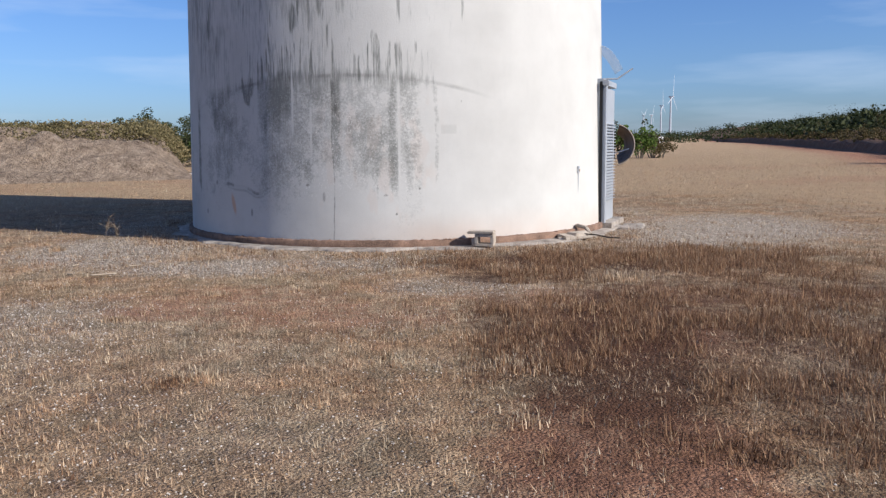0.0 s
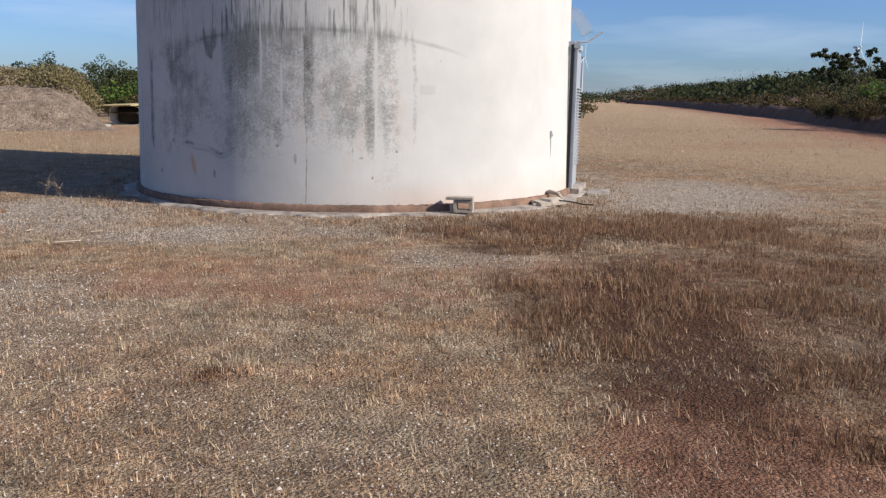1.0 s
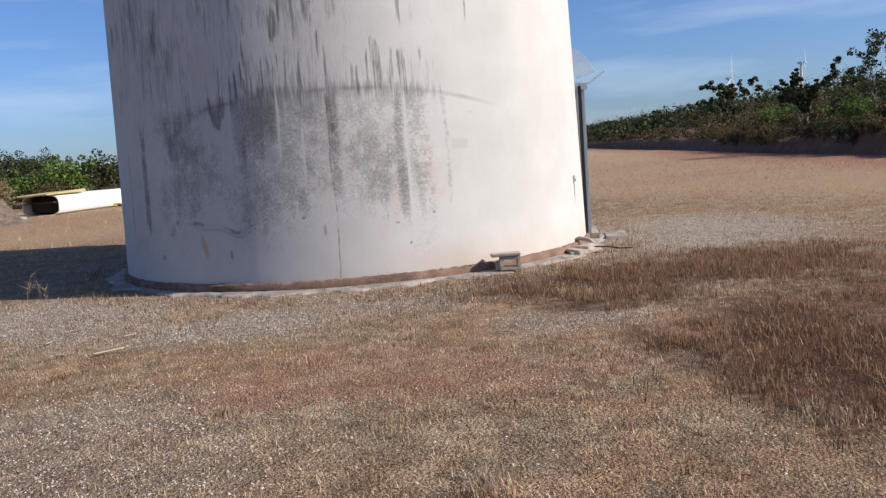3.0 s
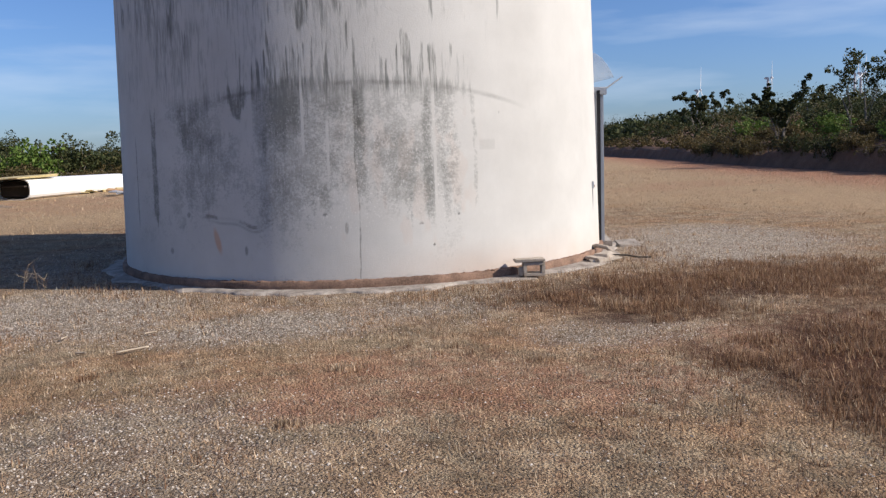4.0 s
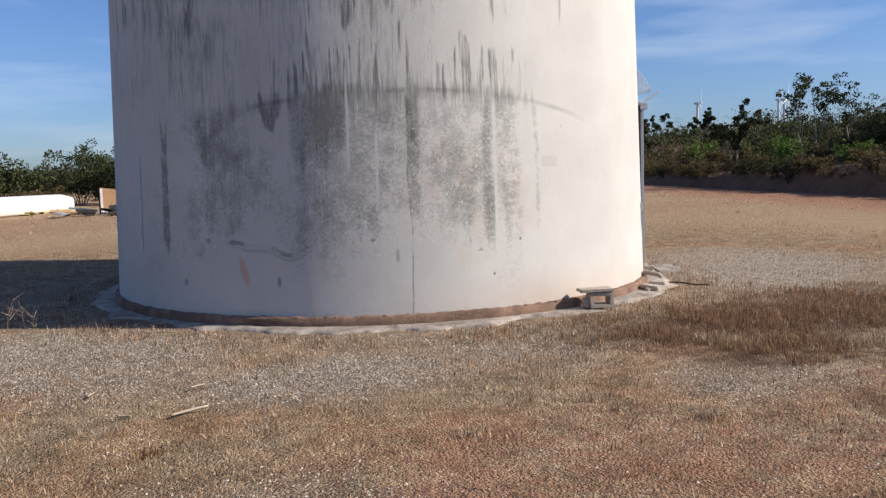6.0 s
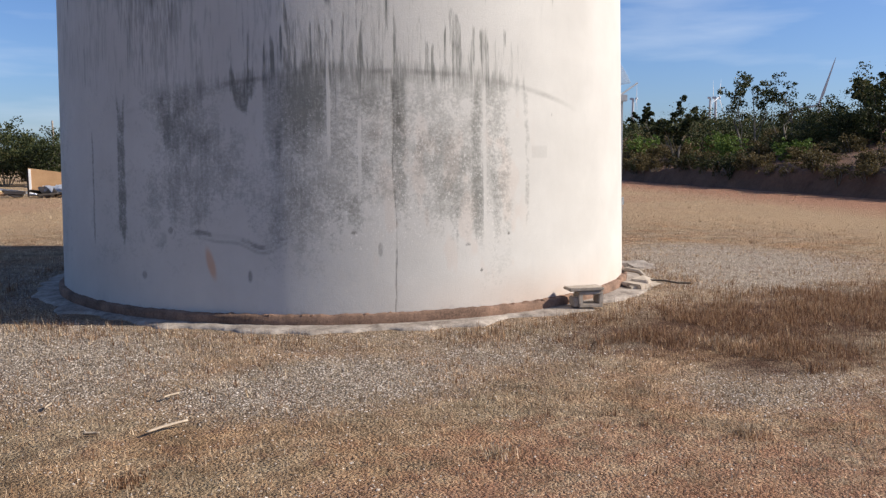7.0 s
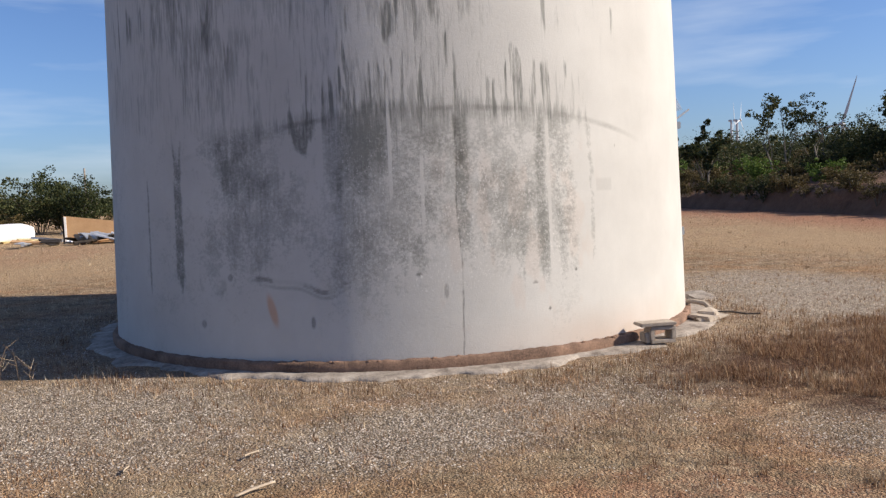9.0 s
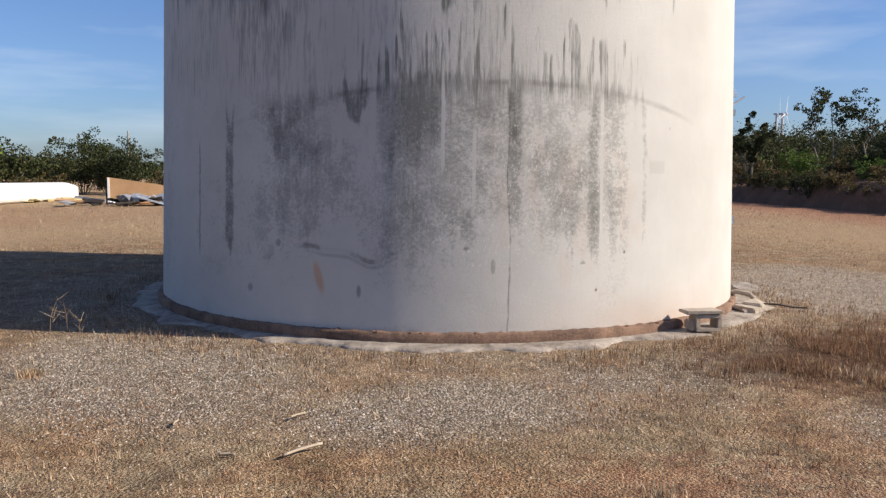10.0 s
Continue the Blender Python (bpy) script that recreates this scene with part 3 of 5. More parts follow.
    for da, dz, ra, rz, amount in ((-51.5, 0.43, 0.55, 0.04, 0.5), (-32.6, 0.46, 0.35, 0.06, 0.55), (2.9, 0.465, 0.22, 0.016, 0.95), (8.0, 0.805, 0.2, 0.014, 0.9),
                                   (17.6, 1.97, 0.12, 0.01, 0.7), (-46.0, 0.87, 0.5, 0.035, 0.5), (-17.0, 0.86, 0.5, 0.018, 0.6), (-13.2, 0.70, 0.35, 0.07, 0.45), (0.6, 0.72, 0.5, 0.012, 0.6)):
        hard = over(hard, amount * (1 - step(0.7, 1.15, np.hypot((a - da) / ra, (z - dz) / rz))))
    g = over(g, 0.30 * (1 - step(0.06, 0.26, z)) * (0.3 + mott))
    rust = 0.55 * (1 - step(0.5, 1.15, np.hypot((a + 38.9 - (z - 0.57) * -4) / 0.8, (z - 0.57) / 0.17))) * (0.5 + mott)
    rust = np.maximum(rust, 0.24 * (1 - step(0.05, 0.6, z)) * step(-25, 20, a) * (0.4 + mott))
    rust = np.maximum(rust, 0.10 * step(0.56, 0.7, fbm(arc * 7, z * 3, 99, 3)) * area(-14, 12, 0.2, 1.9, 3))
    flaking = area(-28, 9, 0.7, 2.0, 3, 0.2) * 0.7
    upright = np.maximum(step(2.0, 2.4, z), np.maximum(step(0.1, 0.3, run_into), area(-47, -20, 1.1, 9, 2) * 0.25))
    return np.clip(g, 0, 1), np.clip(rust, 0, 1), np.clip(flaking, 0, 1), np.clip(hard, 0, 0.9), np.clip(upright, 0, 1)


def pt(a, r, z):
    """A place by the angle round the tower (degrees, 0 towards the start of the walk), the radius and the height."""
    return Vector((TX + r * math.sin(radians(a)), TY - r * math.cos(radians(a)), z))


def facing(a, r, z):
    """A pose on the wall: x along it, y inwards, z up."""
    return Matrix.Translation(pt(a, r, z)) @ Matrix.Rotation(radians(a), 4, "Z")


def ring_mesh(name, a, z, radius):
    """A sheet over grids of angle (degrees) and height, at radius(a, z)."""
    A, Z = np.meshgrid(a, z, indexing="ij")
    r = radius(A, Z)
    v = np.stack([r * np.sin(np.radians(A)), -r * np.cos(np.radians(A)), Z], -1).reshape(-1, 3)
    k = np.arange(A.size).reshape(A.shape)
    f = np.stack([k[:-1, :-1], k[1:, :-1], k[1:, 1:], k[:-1, 1:]], -1).reshape(-1, 4)
    return mesh_from(name, v, f, True), A.ravel(), Z.ravel()


def build_tower():
    tower = thing("concrete_tower", Matrix.Translation((TX, TY, 0)), "weathered tapering white concrete wind turbine tower with dark streaks", "tower")
    cone = lambda A, Z: TR - TAPER * Z
    a = np.concatenate([np.arange(-96, 90, 0.16), np.arange(90, 264.1, 3.0)])
    z = np.concatenate([[0.0], np.arange(0.1, 3.7, 0.014), np.arange(3.7, 4.61, 0.06)])
    me, A, Z = ring_mesh("lower_wall", a, z, cone)
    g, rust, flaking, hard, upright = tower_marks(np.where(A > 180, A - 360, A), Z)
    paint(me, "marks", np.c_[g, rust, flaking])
    paint(me, "lines", np.c_[hard, upright, 0 * hard])
    mesh_part("lower_wall", me, M_WALL, tower, "white concrete wall with dark drips and a crack")
    top = 78.0
    me, A, Z = ring_mesh("upper_wall", np.arange(-180, 180.1, 4.0), np.concatenate([[z[-1]], np.arange(8, top + 0.1, 5.0)]), cone)
    paint(me, "marks", np.zeros((len(A), 3)))
    paint(me, "lines", np.zeros((len(A), 3)))
    mesh_part("upper_wall", me, M_WALL, tower)
    bm = bmesh.new()
    bmesh.ops.create_circle(bm, cap_ends=True, radius=TR - TAPER * top, segments=90, matrix=Matrix.Translation((0, 0, top)))
    part("top_cap", bm, M_WALL, tower)

    # the clay-stained joint at the foot, crumbling along its top
    prof = [(0.0, 0.056), (0.045, 0.058), (0.100, 0.056), (0.112, 0.042), (0.116, -0.03)]

    def foot(A, Z):
        k = np.interp(Z, [p[0] for p in prof], [p[1] for p in prof])
        return TR + k + 0.008 * (fbm(A * 1.1, Z * 14, 110, 4) - 0.5)

    me, A, Z = ring_mesh("foot_joint", np.arange(-180, 180.1, 0.4), np.array([p[0] for p in prof]), foot)
    co = np.array([v.co for v in me.vertices])
    co[:, 2] += np.where(Z > 0.07, 0.022 * (fbm(A * 0.9, 0 * A, 114, 5) - 0.5), 0)
    me.vertices.foreach_set("co", co.ravel().astype(np.float32))
    mesh_part("foot_joint", me, M_LEDGE, tower, "crumbling reddish-brown mortar band")
    r = random.Random(4)
    for k in range(34):
        ang = r.uniform(-40, 45)
        bm = bmesh.new()
        bmesh.ops.create_icosphere(bm, subdivisions=1, radius=r.uniform(0.008, 0.02))
        for v in bm.verts:
            v.co = Vector((v.co.x * r.uniform(1, 2.2), v.co.y, v.co.z * r.uniform(0.4, 0.8)))
        ob = part("mortar_crumb", bm, M_LEDGE, tower)
        ob.matrix_basis = Matrix.Translation(pt(ang, TR + r.uniform(0.012, 0.045), 0.114) - Vector((TX, TY, 0)))
    return tower


TOWER = build_tower()


def build_apron():
    a = np.arange(-180, 180.1, 0.6)
    radii = [3.60, 3.70, 3.77, 3.84, 3.86, 3.88]
    hs = [0.026, 0.024, 0.020, 0.014, 0.0, -0.04]
    A, K = np.meshgrid(a, np.arange(6), indexing="ij")
    edge = 0.44 * (fbm(A * 0.16, 0 * A, 120, 5) - 0.60) + 0.10 * step(20, 50, A) * (1 - step(70, 110, A)) + 0.10 * step(60, 90, -A) * (1 - step(100, 140, -A))
    r = np.array(radii)[K] + edge * (np.array([0, 0.25, 0.6, 1, 1, 1])[K])
    h = np.array(hs)[K] + 0.014 * (fbm(A * 0.8, r * 9, 124, 3) - 0.5) * (K < 4)
    v = np.stack([TX + r * np.sin(np.radians(A)), TY - r * np.cos(np.radians(A)), h], -1).reshape(-1, 3)
    k = np.arange(A.size).reshape(A.shape)
    f = np.stack([k[:-1, :-1], k[1:, :-1], k[1:, 1:], k[:-1, 1:]], -1).reshape(-1, 4)
    me = mesh_from("concrete_apron", v, f)
    tagged(mesh_part("concrete_apron", me, M_APRON), "narrow rough pale concrete apron round the tower", "pavement", kind="structure")


build_apron()


# ---- by the tower's foot ----
def build_door():
    door = thing("tower_door", facing(69, TR, 0.0), "grey steel louvred door frame on the tower wall", "door")

    def bx(name, sx, sy, sz, x, y, z, mat, bevel=0.004, label="", parent=door):
        return part(name, box(bmesh.new(), sx, sy, sz, Matrix.Translation((x, y, z)), bevel), mat, parent, label)

    bx("seal", 0.02, 0.05, 2.34, -0.086, -0.01, 1.19, M_DARK, 0, "black rubber seal")
    bx("jamb", 0.13, 0.16, 2.30, 0.0, -0.005, 1.17, M_STEEL)
    bx("jamb", 0.10, 0.16, 2.30, 1.12, 0.16, 1.17, M_STEEL)
    bx("lintel", 1.22, 0.20, 0.09, 0.55, 0.06, 2.365, M_STEEL)
    bx("hinge_block", 0.07, 0.10, 0.09, -0.075, -0.08, 2.34, M_STEEL, 0.01)
    leaf = bx("leaf", 0.98, 0.06, 2.24, 0.57, 0.005, 1.16, M_STEEL)
    for k in range(26):
        bx("slat", 0.86, 0.05, 0.012, 0.57, -0.04, 0.45 + k * 0.05, M_STEEL, 0, parent=leaf)
    bx("threshold", 1.25, 0.30, 0.10, 0.55, -0.05, 0.05, M_APRON, 0.01, "pale concrete threshold")

    canopy = thing("door_canopy", facing(74, TR, 2.45), "milky translucent canopy sheet on a bracket above the door", "canopy")
    verts, faces, n = [], [], 12
    for i in range(n + 1):
        t = i / n
        y, z = 0.05 - 0.34 * t, 0.50 - 0.34 * t * t - 0.04 * t
        for th in (0, 0.008):
            verts += [(-0.05, y, z + th), (0.9, y + 0.20, z + th)]
    for i in range(n):
        o = 4 * i
        faces += [(o, o + 4, o + 5, o + 1), (o + 2, o + 3, o + 7, o + 6), (o, o + 2, o + 6, o + 4), (o + 1, o + 5, o + 7, o + 3)]
    faces += [(0, 1, 3, 2), (4 * n, 4 * n + 2, 4 * n + 3, 4 * n + 1)]
    mesh_part("sheet", mesh_from("sheet", verts, faces, False), M_CANOPY, canopy)
    bm = tube(bmesh.new(), [(0.02, 0.02, -0.02), (0.05, -0.20, -0.02), (0.08, -0.44, 0.14)], [0.014, 0.014, 0.012])
    part("bracket", bm, M_STEEL, canopy, "bent grey steel bracket")

    pad = thing("door_landing", facing(72, TR + 0.62, 0.0), "cracked pale concrete landing slab at the door", "slab")
    part("slab", box(bmesh.new(), 0.6, 0.34, 0.06, Matrix.Translation((0.15, 0.12, 0.0)), 0.015, 0.03, 3), M_APRON, pad)


build_door()


def build_handset():
    m = facing(53, TR - TAPER * 1.0, 1.0)
    ob = thing("wall_socket", m, "small grey earthing box with a thin wire on the wall", "electrical box")
    part("housing", box(bmesh.new(), 0.055, 0.03, 0.10, Matrix.Translation((0, -0.012, 0.0)), 0.006), M_SHEET, ob)
    part("cover", box(bmesh.new(), 0.03, 0.012, 0.035, Matrix.Translation((0.0, -0.03, -0.015)), 0.003), M_BLOCK, ob, "grey cover")
    part("wire", tube(bmesh.new(), [(0, -0.008, -0.06), (0.004, -0.008, -0.22), (-0.003, -0.004, -0.40)], [0.006] * 3, 5), M_STEEL, ob)


build_handset()


def build_block():
    m = Matrix.Translation((0.60, 10.42, 0.03)) @ Matrix.Rotation(radians(-14), 4, "Z")
    ob = thing("concrete_block", m, "hollow grey concrete block standing on the apron", "block")
    bm = bmesh.new()
    w, d, h, th = 0.25, 0.18, 0.165, 0.036
    for sx, sz, x, z in ((w, th, 0, th / 2), (w, th, 0, h - th / 2), (th + 0.01, h - 2 * th, -w / 2 + th / 2, h / 2), (th + 0.01, h - 2 * th, w / 2 - th / 2, h / 2)):
        box(bm, sx, d, sz, Matrix.Translation((x, 0, z)), 0.005)
    for v in bm.verts:
        if v.co.z > 0.5 * h:
            v.co.x *= 1.02
    part("shell", bm, M_BLOCK, ob)
    web = bmesh.new()
    box(web, 0.06, d * 0.9, 0.10, Matrix.Translation((-w / 2 - 0.025, 0.01, 0.055)), 0.012, 0.01, 2)
    part("broken_web", web, M_BLOCK, ob, "broken stub of the block's side")
    tile = thing("paving_slab", m @ Matrix.Translation((-0.05, 0.0, 0.168)) @ Matrix.Rotation(radians(-1.5), 4, "Y"), "thin pale concrete slab lying on the hollow block", "slab")
    part("slab", box(bmesh.new(), 0.36, 0.21, 0.036, Matrix.Translation((0, 0, 0.018)), 0.007, 0.006, 5), M_BLOCK, tile)


build_block()


def build_rubble():
    r = random.Random(12)
    spots = ((1.95, 11.30, 0.46, 0.32, 0.035, 20), (2.02, 11.36, 0.34, 0.20, 0.03, 34), (1.78, 11.20, 0.18, 0.10, 0.03, -10))
    z = {0: 0.042, 1: 0.076, 2: 0.035}
    for k, (x, y, sx, sy, sz, turn) in enumerate(spots):
        ob = thing("broken_slab", Matrix.Translation((x, y, z[k])) @ Matrix.Rotation(radians(turn), 4, "Z") @ Matrix.Rotation(radians(r.uniform(-4, 4)), 4, "X"),
                   "broken flat piece of grey concrete by the apron", "rubble", "broken slabs beside the apron")
        part("piece", box(bmesh.new(), sx, sy, sz, Matrix(), 0.012, 0.03, k + 40), M_BLOCK, ob)
    rod = thing("rusty_rod", Matrix.Translation((2.2, 11.25, 0.05)), "thin rusty bent steel rod lying beside the slabs", "rod")
    part("bar", tube(bmesh.new(), [(-0.15, 0.08, 0.03), (0.05, 0.0, 0.02), (0.2, -0.06, -0.01), (0.36, -0.1, -0.015)], [0.011] * 4, 6), M_CHAR, rod)
    hose = thing("hose_end", Matrix.Translation((2.05, 11.62, 0.0)), "grey pipe end sticking out at the tower foot", "pipe")
    part("pipe", tube(bmesh.new(), [(-0.08, 0.25, 0.10), (0.0, 0.12, 0.16), (0.1, 0.0, 0.14), (0.16, -0.1, 0.05)], [0.03] * 4, 8), M_BLOCK, hose)


build_rubble()


def build_sticks():
    for x, y, length, turn, seed in ((-3.66, 8.30, 0.26, 28, 1), (-3.58, 8.93, 0.11, 30, 2), (-4.3, 9.0, 0.10, 70, 3), (-4.05, 8.35, 0.09, -20, 4)):
        r = random.Random(seed)
        ob = thing("dry_bark_strip", Matrix.Translation((x, y, 0.012)) @ Matrix.Rotation(radians(turn), 4, "Z"), "bleached strip of dry bark lying on the ground", "stick", "bleached strips on the ground")
        n = 9
        verts, faces = [], []
        for i in range(n):
            t = i / (n - 1) - 0.5
            w = 0.014 * (1 - (2 * t) ** 2 * 0.75) * length / 0.2
            bend, lift = 0.05 * length * math.cos(5 * t), 0.012 + 0.03 * length * abs(t)
            for s, dz in ((-1, 0), (0, 0.006), (1, 0), (0, -0.012)):
                verts.append((t * length, s * w + bend + r.uniform(-0.003, 0.003), lift + dz))
        for i in range(n - 1):
            for k in range(4):
                faces.append((4 * i + k, 4 * i + (k + 1) % 4, 4 * i + 4 + (k + 1) % 4, 4 * i + 4 + k))
        faces += [(0, 3, 2, 1), (4 * n - 4, 4 * n - 3, 4 * n - 2, 4 * n - 1)]
        mesh_part("strip", mesh_from("strip", verts, faces), M_DRYWOOD, ob)


build_sticks()


def grass_clump(name, seed, x, y, count, height, spread, material, label):
    """One tuft of bent blades."""
    g = rng(seed)
    ob = thing(name, Matrix.Translation((x, y, float(land(np.array([x]), np.array([y]))[0]))), label, "grass tuft", "tufts on the open ground")
    a, lean = g.uniform(0, 6.28, count), np.abs(g.normal(0.8, 0.55, count))
    bx, by = g.normal(0, spread * 0.45, count), g.normal(0, spread * 0.45, count)
    h = 0.50 * height * (0.25 + 0.9 * g.random(count) ** 1.5)
    w = 0.0014 + 0.0014 * g.random(count)
    v = np.empty((count, 5, 3))
    ox, oy = -np.sin(a) * w, np.cos(a) * w
    mx, my, mz = bx + np.cos(a) * np.sin(lean * 0.5) * h * 0.55, by + np.sin(a) * np.sin(lean * 0.5) * h * 0.55, h * 0.52 * np.cos(lean * 0.5)
    v[:, 0], v[:, 1] = np.c_[bx - ox, by - oy, 0 * h - 0.01], np.c_[bx + ox, by + oy, 0 * h - 0.01]
    v[:, 2], v[:, 3] = np.c_[mx - ox, my - oy, mz], np.c_[mx + ox, my + oy, mz]
    v[:, 4] = np.c_[mx + np.cos(a) * np.sin(lean) * h * 0.5, my + np.sin(a) * np.sin(lean) * h * 0.5, mz + np.cos(lean) * h * 0.45]
    f = np.array([(0, 1, 3), (0, 3, 2), (2, 3, 4)])[None] + 5 * np.arange(count)[:, None, None]
    tagged(mesh_part("tuft_blade", mesh_from("tuft_blade", v.reshape(-1, 3), f.reshape(-1, 3)), material, ob), kind="stuff")


TUFT = "dry brown grass tuft on the open ground"
grass_clump("grass_tuft", 1, -1.36, 4.45, 420, 0.15, 0.15, M_STRAW, TUFT)
grass_clump("grass_tuft", 2, -1.52, 4.32, 320, 0.10, 0.16, M_WEED, TUFT)
for k, (x, y, h, s) in enumerate(((-5.3, 10.6, 0.18, 0.12), (-5.75, 11.2, 0.14, 0.10), (-2.1, 7.2, 0.13, 0.12), (-0.7, 6.9, 0.12, 0.1), (1.05, 6.75, 0.2, 0.3), (1.35, 6.3, 0.17, 0.3),
                                  (0.75, 8.6, 0.16, 0.3), (0.35, 8.9, 0.15, 0.25), (1.2, 8.4, 0.17, 0.3), (0.5, 4.6, 0.12, 0.25), (0.7, 5.3, 0.12, 0.25), (2.1, 5.9, 0.13, 0.3), (1.9, 7.9, 0.17, 0.35), (2.6, 9.4, 0.18, 0.4),
                                  (-3.9, 7.6, 0.09, 0.12), (-2.6, 6.1, 0.10, 0.12), (2.4, 4.2, 0.16, 0.3), (1.5, 3.2, 0.14, 0.25), (0.5, 3.6, 0.13, 0.2))):
    grass_clump("grass_tuft", 10 + k, x, y, 520 if s > 0.2 else 260, h, s, M_WEED if k > 3 and k % 3 else M_STRAW, "reddish-brown dry weed clump on the ground" if k > 3 and k % 3 else TUFT)


def dry_stalk(seed, x, y, h):
    r = random.Random(seed)
    ob = thing("dry_stalk", Matrix.Translation((x, y, -0.02)), "bare dry weed stalk standing by the shaded ground", "weed", "stalks at the shadow's edge")
    bm = bmesh.new()
    top = Vector((r.uniform(-0.08, 0.08), r.uniform(-0.05, 0.05), h))
    tube(bm, [(0, 0, 0), tuple(top * 0.5 + Vector((r.uniform(-0.03, 0.03), 0, 0))), tuple(top)], [0.0035, 0.0028, 0.0015], 4)
    for k in range(7):
        b = top * r.uniform(0.3, 0.95)
        tube(bm, [tuple(b), tuple(b + Vector((r.uniform(-0.12, 0.12), r.uniform(-0.1, 0.1), r.uniform(0.03, 0.14))))], [0.002, 0.001], 4)
    part("stalk", bm, M_STRAW, ob)


for k in range(11):
    g_ = rng(200 + k)
    t_ = g_.uniform(0.0, 4.5)
    dry_stalk(k, -3.9 - t_ * 0.869 + g_.normal(0, 0.15), 11.7 + t_ * 0.495 + g_.normal(0, 0.18), g_.uniform(0.18, 0.42))
for k in range(12):
    g_ = rng(300 + k)
    dry_stalk(40 + k, -5 - 0.7 * k + g_.normal(0, 0.4), 21.5 + 0.35 * k + g_.normal(0, 0.5), g_.uniform(0.2, 0.4))


# ---- mound and bank ----
def ribbon(name, line, profile, material, seed, rough, ends=6.0, cell=0.5):
    """A ridge of soil along a line; profile gives (out, height) pairs."""
    line = np.array(line, float)
    seg = np.r_[0, np.cumsum(np.hypot(*np.diff(line, axis=0).T))]
    s = np.arange(0, seg[-1], cell)
    cx_, cy_ = np.interp(s, seg, line[:, 0]), np.interp(s, seg, line[:, 1])
    k = max(int(4 / cell), 1)
    cx_ = np.convolve(np.pad(cx_, k, "edge"), np.ones(2 * k + 1) / (2 * k + 1), "valid")
    cy_ = np.convolve(np.pad(cy_, k, "edge"), np.ones(2 * k + 1) / (2 * k + 1), "valid")
    dx, dy = np.gradient(cx_), np.gradient(cy_)
    nx, ny = dy / np.hypot(dx, dy), -dx / np.hypot(dx, dy)
    prof = np.array(sorted(profile), float)
    o = np.concatenate([np.linspace(prof[i, 0], prof[i + 1, 0], 7)[:-1] for i in range(len(prof) - 1)] + [[prof[-1, 0]]])
    h = np.interp(o, prof[:, 0], prof[:, 1])
    S, O = np.meshgrid(s, o, indexing="ij")
    H = np.broadcast_to(h, S.shape).copy()
    taper = np.minimum(step(0, ends, S), 1 - step(seg[-1] - ends, seg[-1], S)) if ends else 1.0
    H = H * taper * (1 + 0.5 * (fbm(S * 0.11, O * 0.05, seed, 3) - 0.5))
    H += rough * (fbm(S * 0.55, O * 0.7, seed + 5, 5) - 0.5) * np.clip(H, 0, 1)
    O = O + min(rough, 0.7) * 2.0 * (fbm(S * 0.3, H * 0.6, seed + 9, 4) - 0.5) * np.clip(H, 0, 1)
    x, y = cx_[:, None] + nx[:, None] * O, cy_[:, None] + ny[:, None] * O
    z = H * (bank_rise(x, y) if name == "earth_bank" else 1.0) + land(x, y)
    kk = np.arange(S.size).reshape(S.shape)
    f = np.stack([kk[:-1, :-1], kk[1:, :-1], kk[1:, 1:], kk[:-1, 1:]], -1).reshape(-1, 4)
    return mesh_from(name, np.c_[x.ravel(), y.ravel(), z.ravel()], f, False)


MOUND = [(-46, 29.5), (-30, 31), (-20, 34), (-15, 36.4), (-11.0, 38.2)]
tagged(mesh_part("earth_mound", ribbon("earth_mound", MOUND, [(3.0, -0.1), (1.3, 0.7), (-0.5, 1.6), (-1.8, 2.05), (-5, 2.25), (-9, 2.1), (-14, -0.3)], M_SOIL, 131, 1.25, 3.4, 0.16), M_SOIL), "bare pale reddish earth mound with ridged slopes", "mound", kind="structure")
tagged(mesh_part("earth_bank", ribbon("earth_bank", BANK, [(-0.6, -0.3), (0.0, 0.05), (0.5, 0.8), (1.1, 1.15), (5, 1.7), (12, 2.7), (22, 3.7), (40, 4.6), (70, 4.4)], M_BANK, 141, 0.45, 0, 0.7), M_BANK), "dark cut earth bank along the field's edge", "bank", kind="structure")


# ---- plants ----
def leaf_cloud(g, centres, radii, per, leaf):
    """Leaf triangles strewn through clumps."""
    n = len(centres)
    c = np.repeat(centres, per, 0)
    rad = np.repeat(radii, per)
    d = g.normal(0, 1, (n * per, 3))
    d /= np.linalg.norm(d, axis=1)[:, None]
    p = c + d * (rad * g.uniform(0.35, 1.0, n * per) ** 0.5)[:, None] * (1, 1, 0.75)
    u, w = g.normal(0, 1, (2, n * per, 3))
    u /= np.linalg.norm(u, axis=1)[:, None]
    w -= (w * u).sum(1)[:, None] * u
    w /= np.linalg.norm(w, axis=1)[:, None]
    s = leaf * g.uniform(0.6, 1.4, n * per)[:, None]
    v = np.stack([p - 0.5 * s * u, p + 0.32 * s * w, p + 0.5 * s * u, p - 0.32 * s * w], 1)
    return v.reshape(-1, 3), np.arange(4 * n * per).reshape(-1, 4)


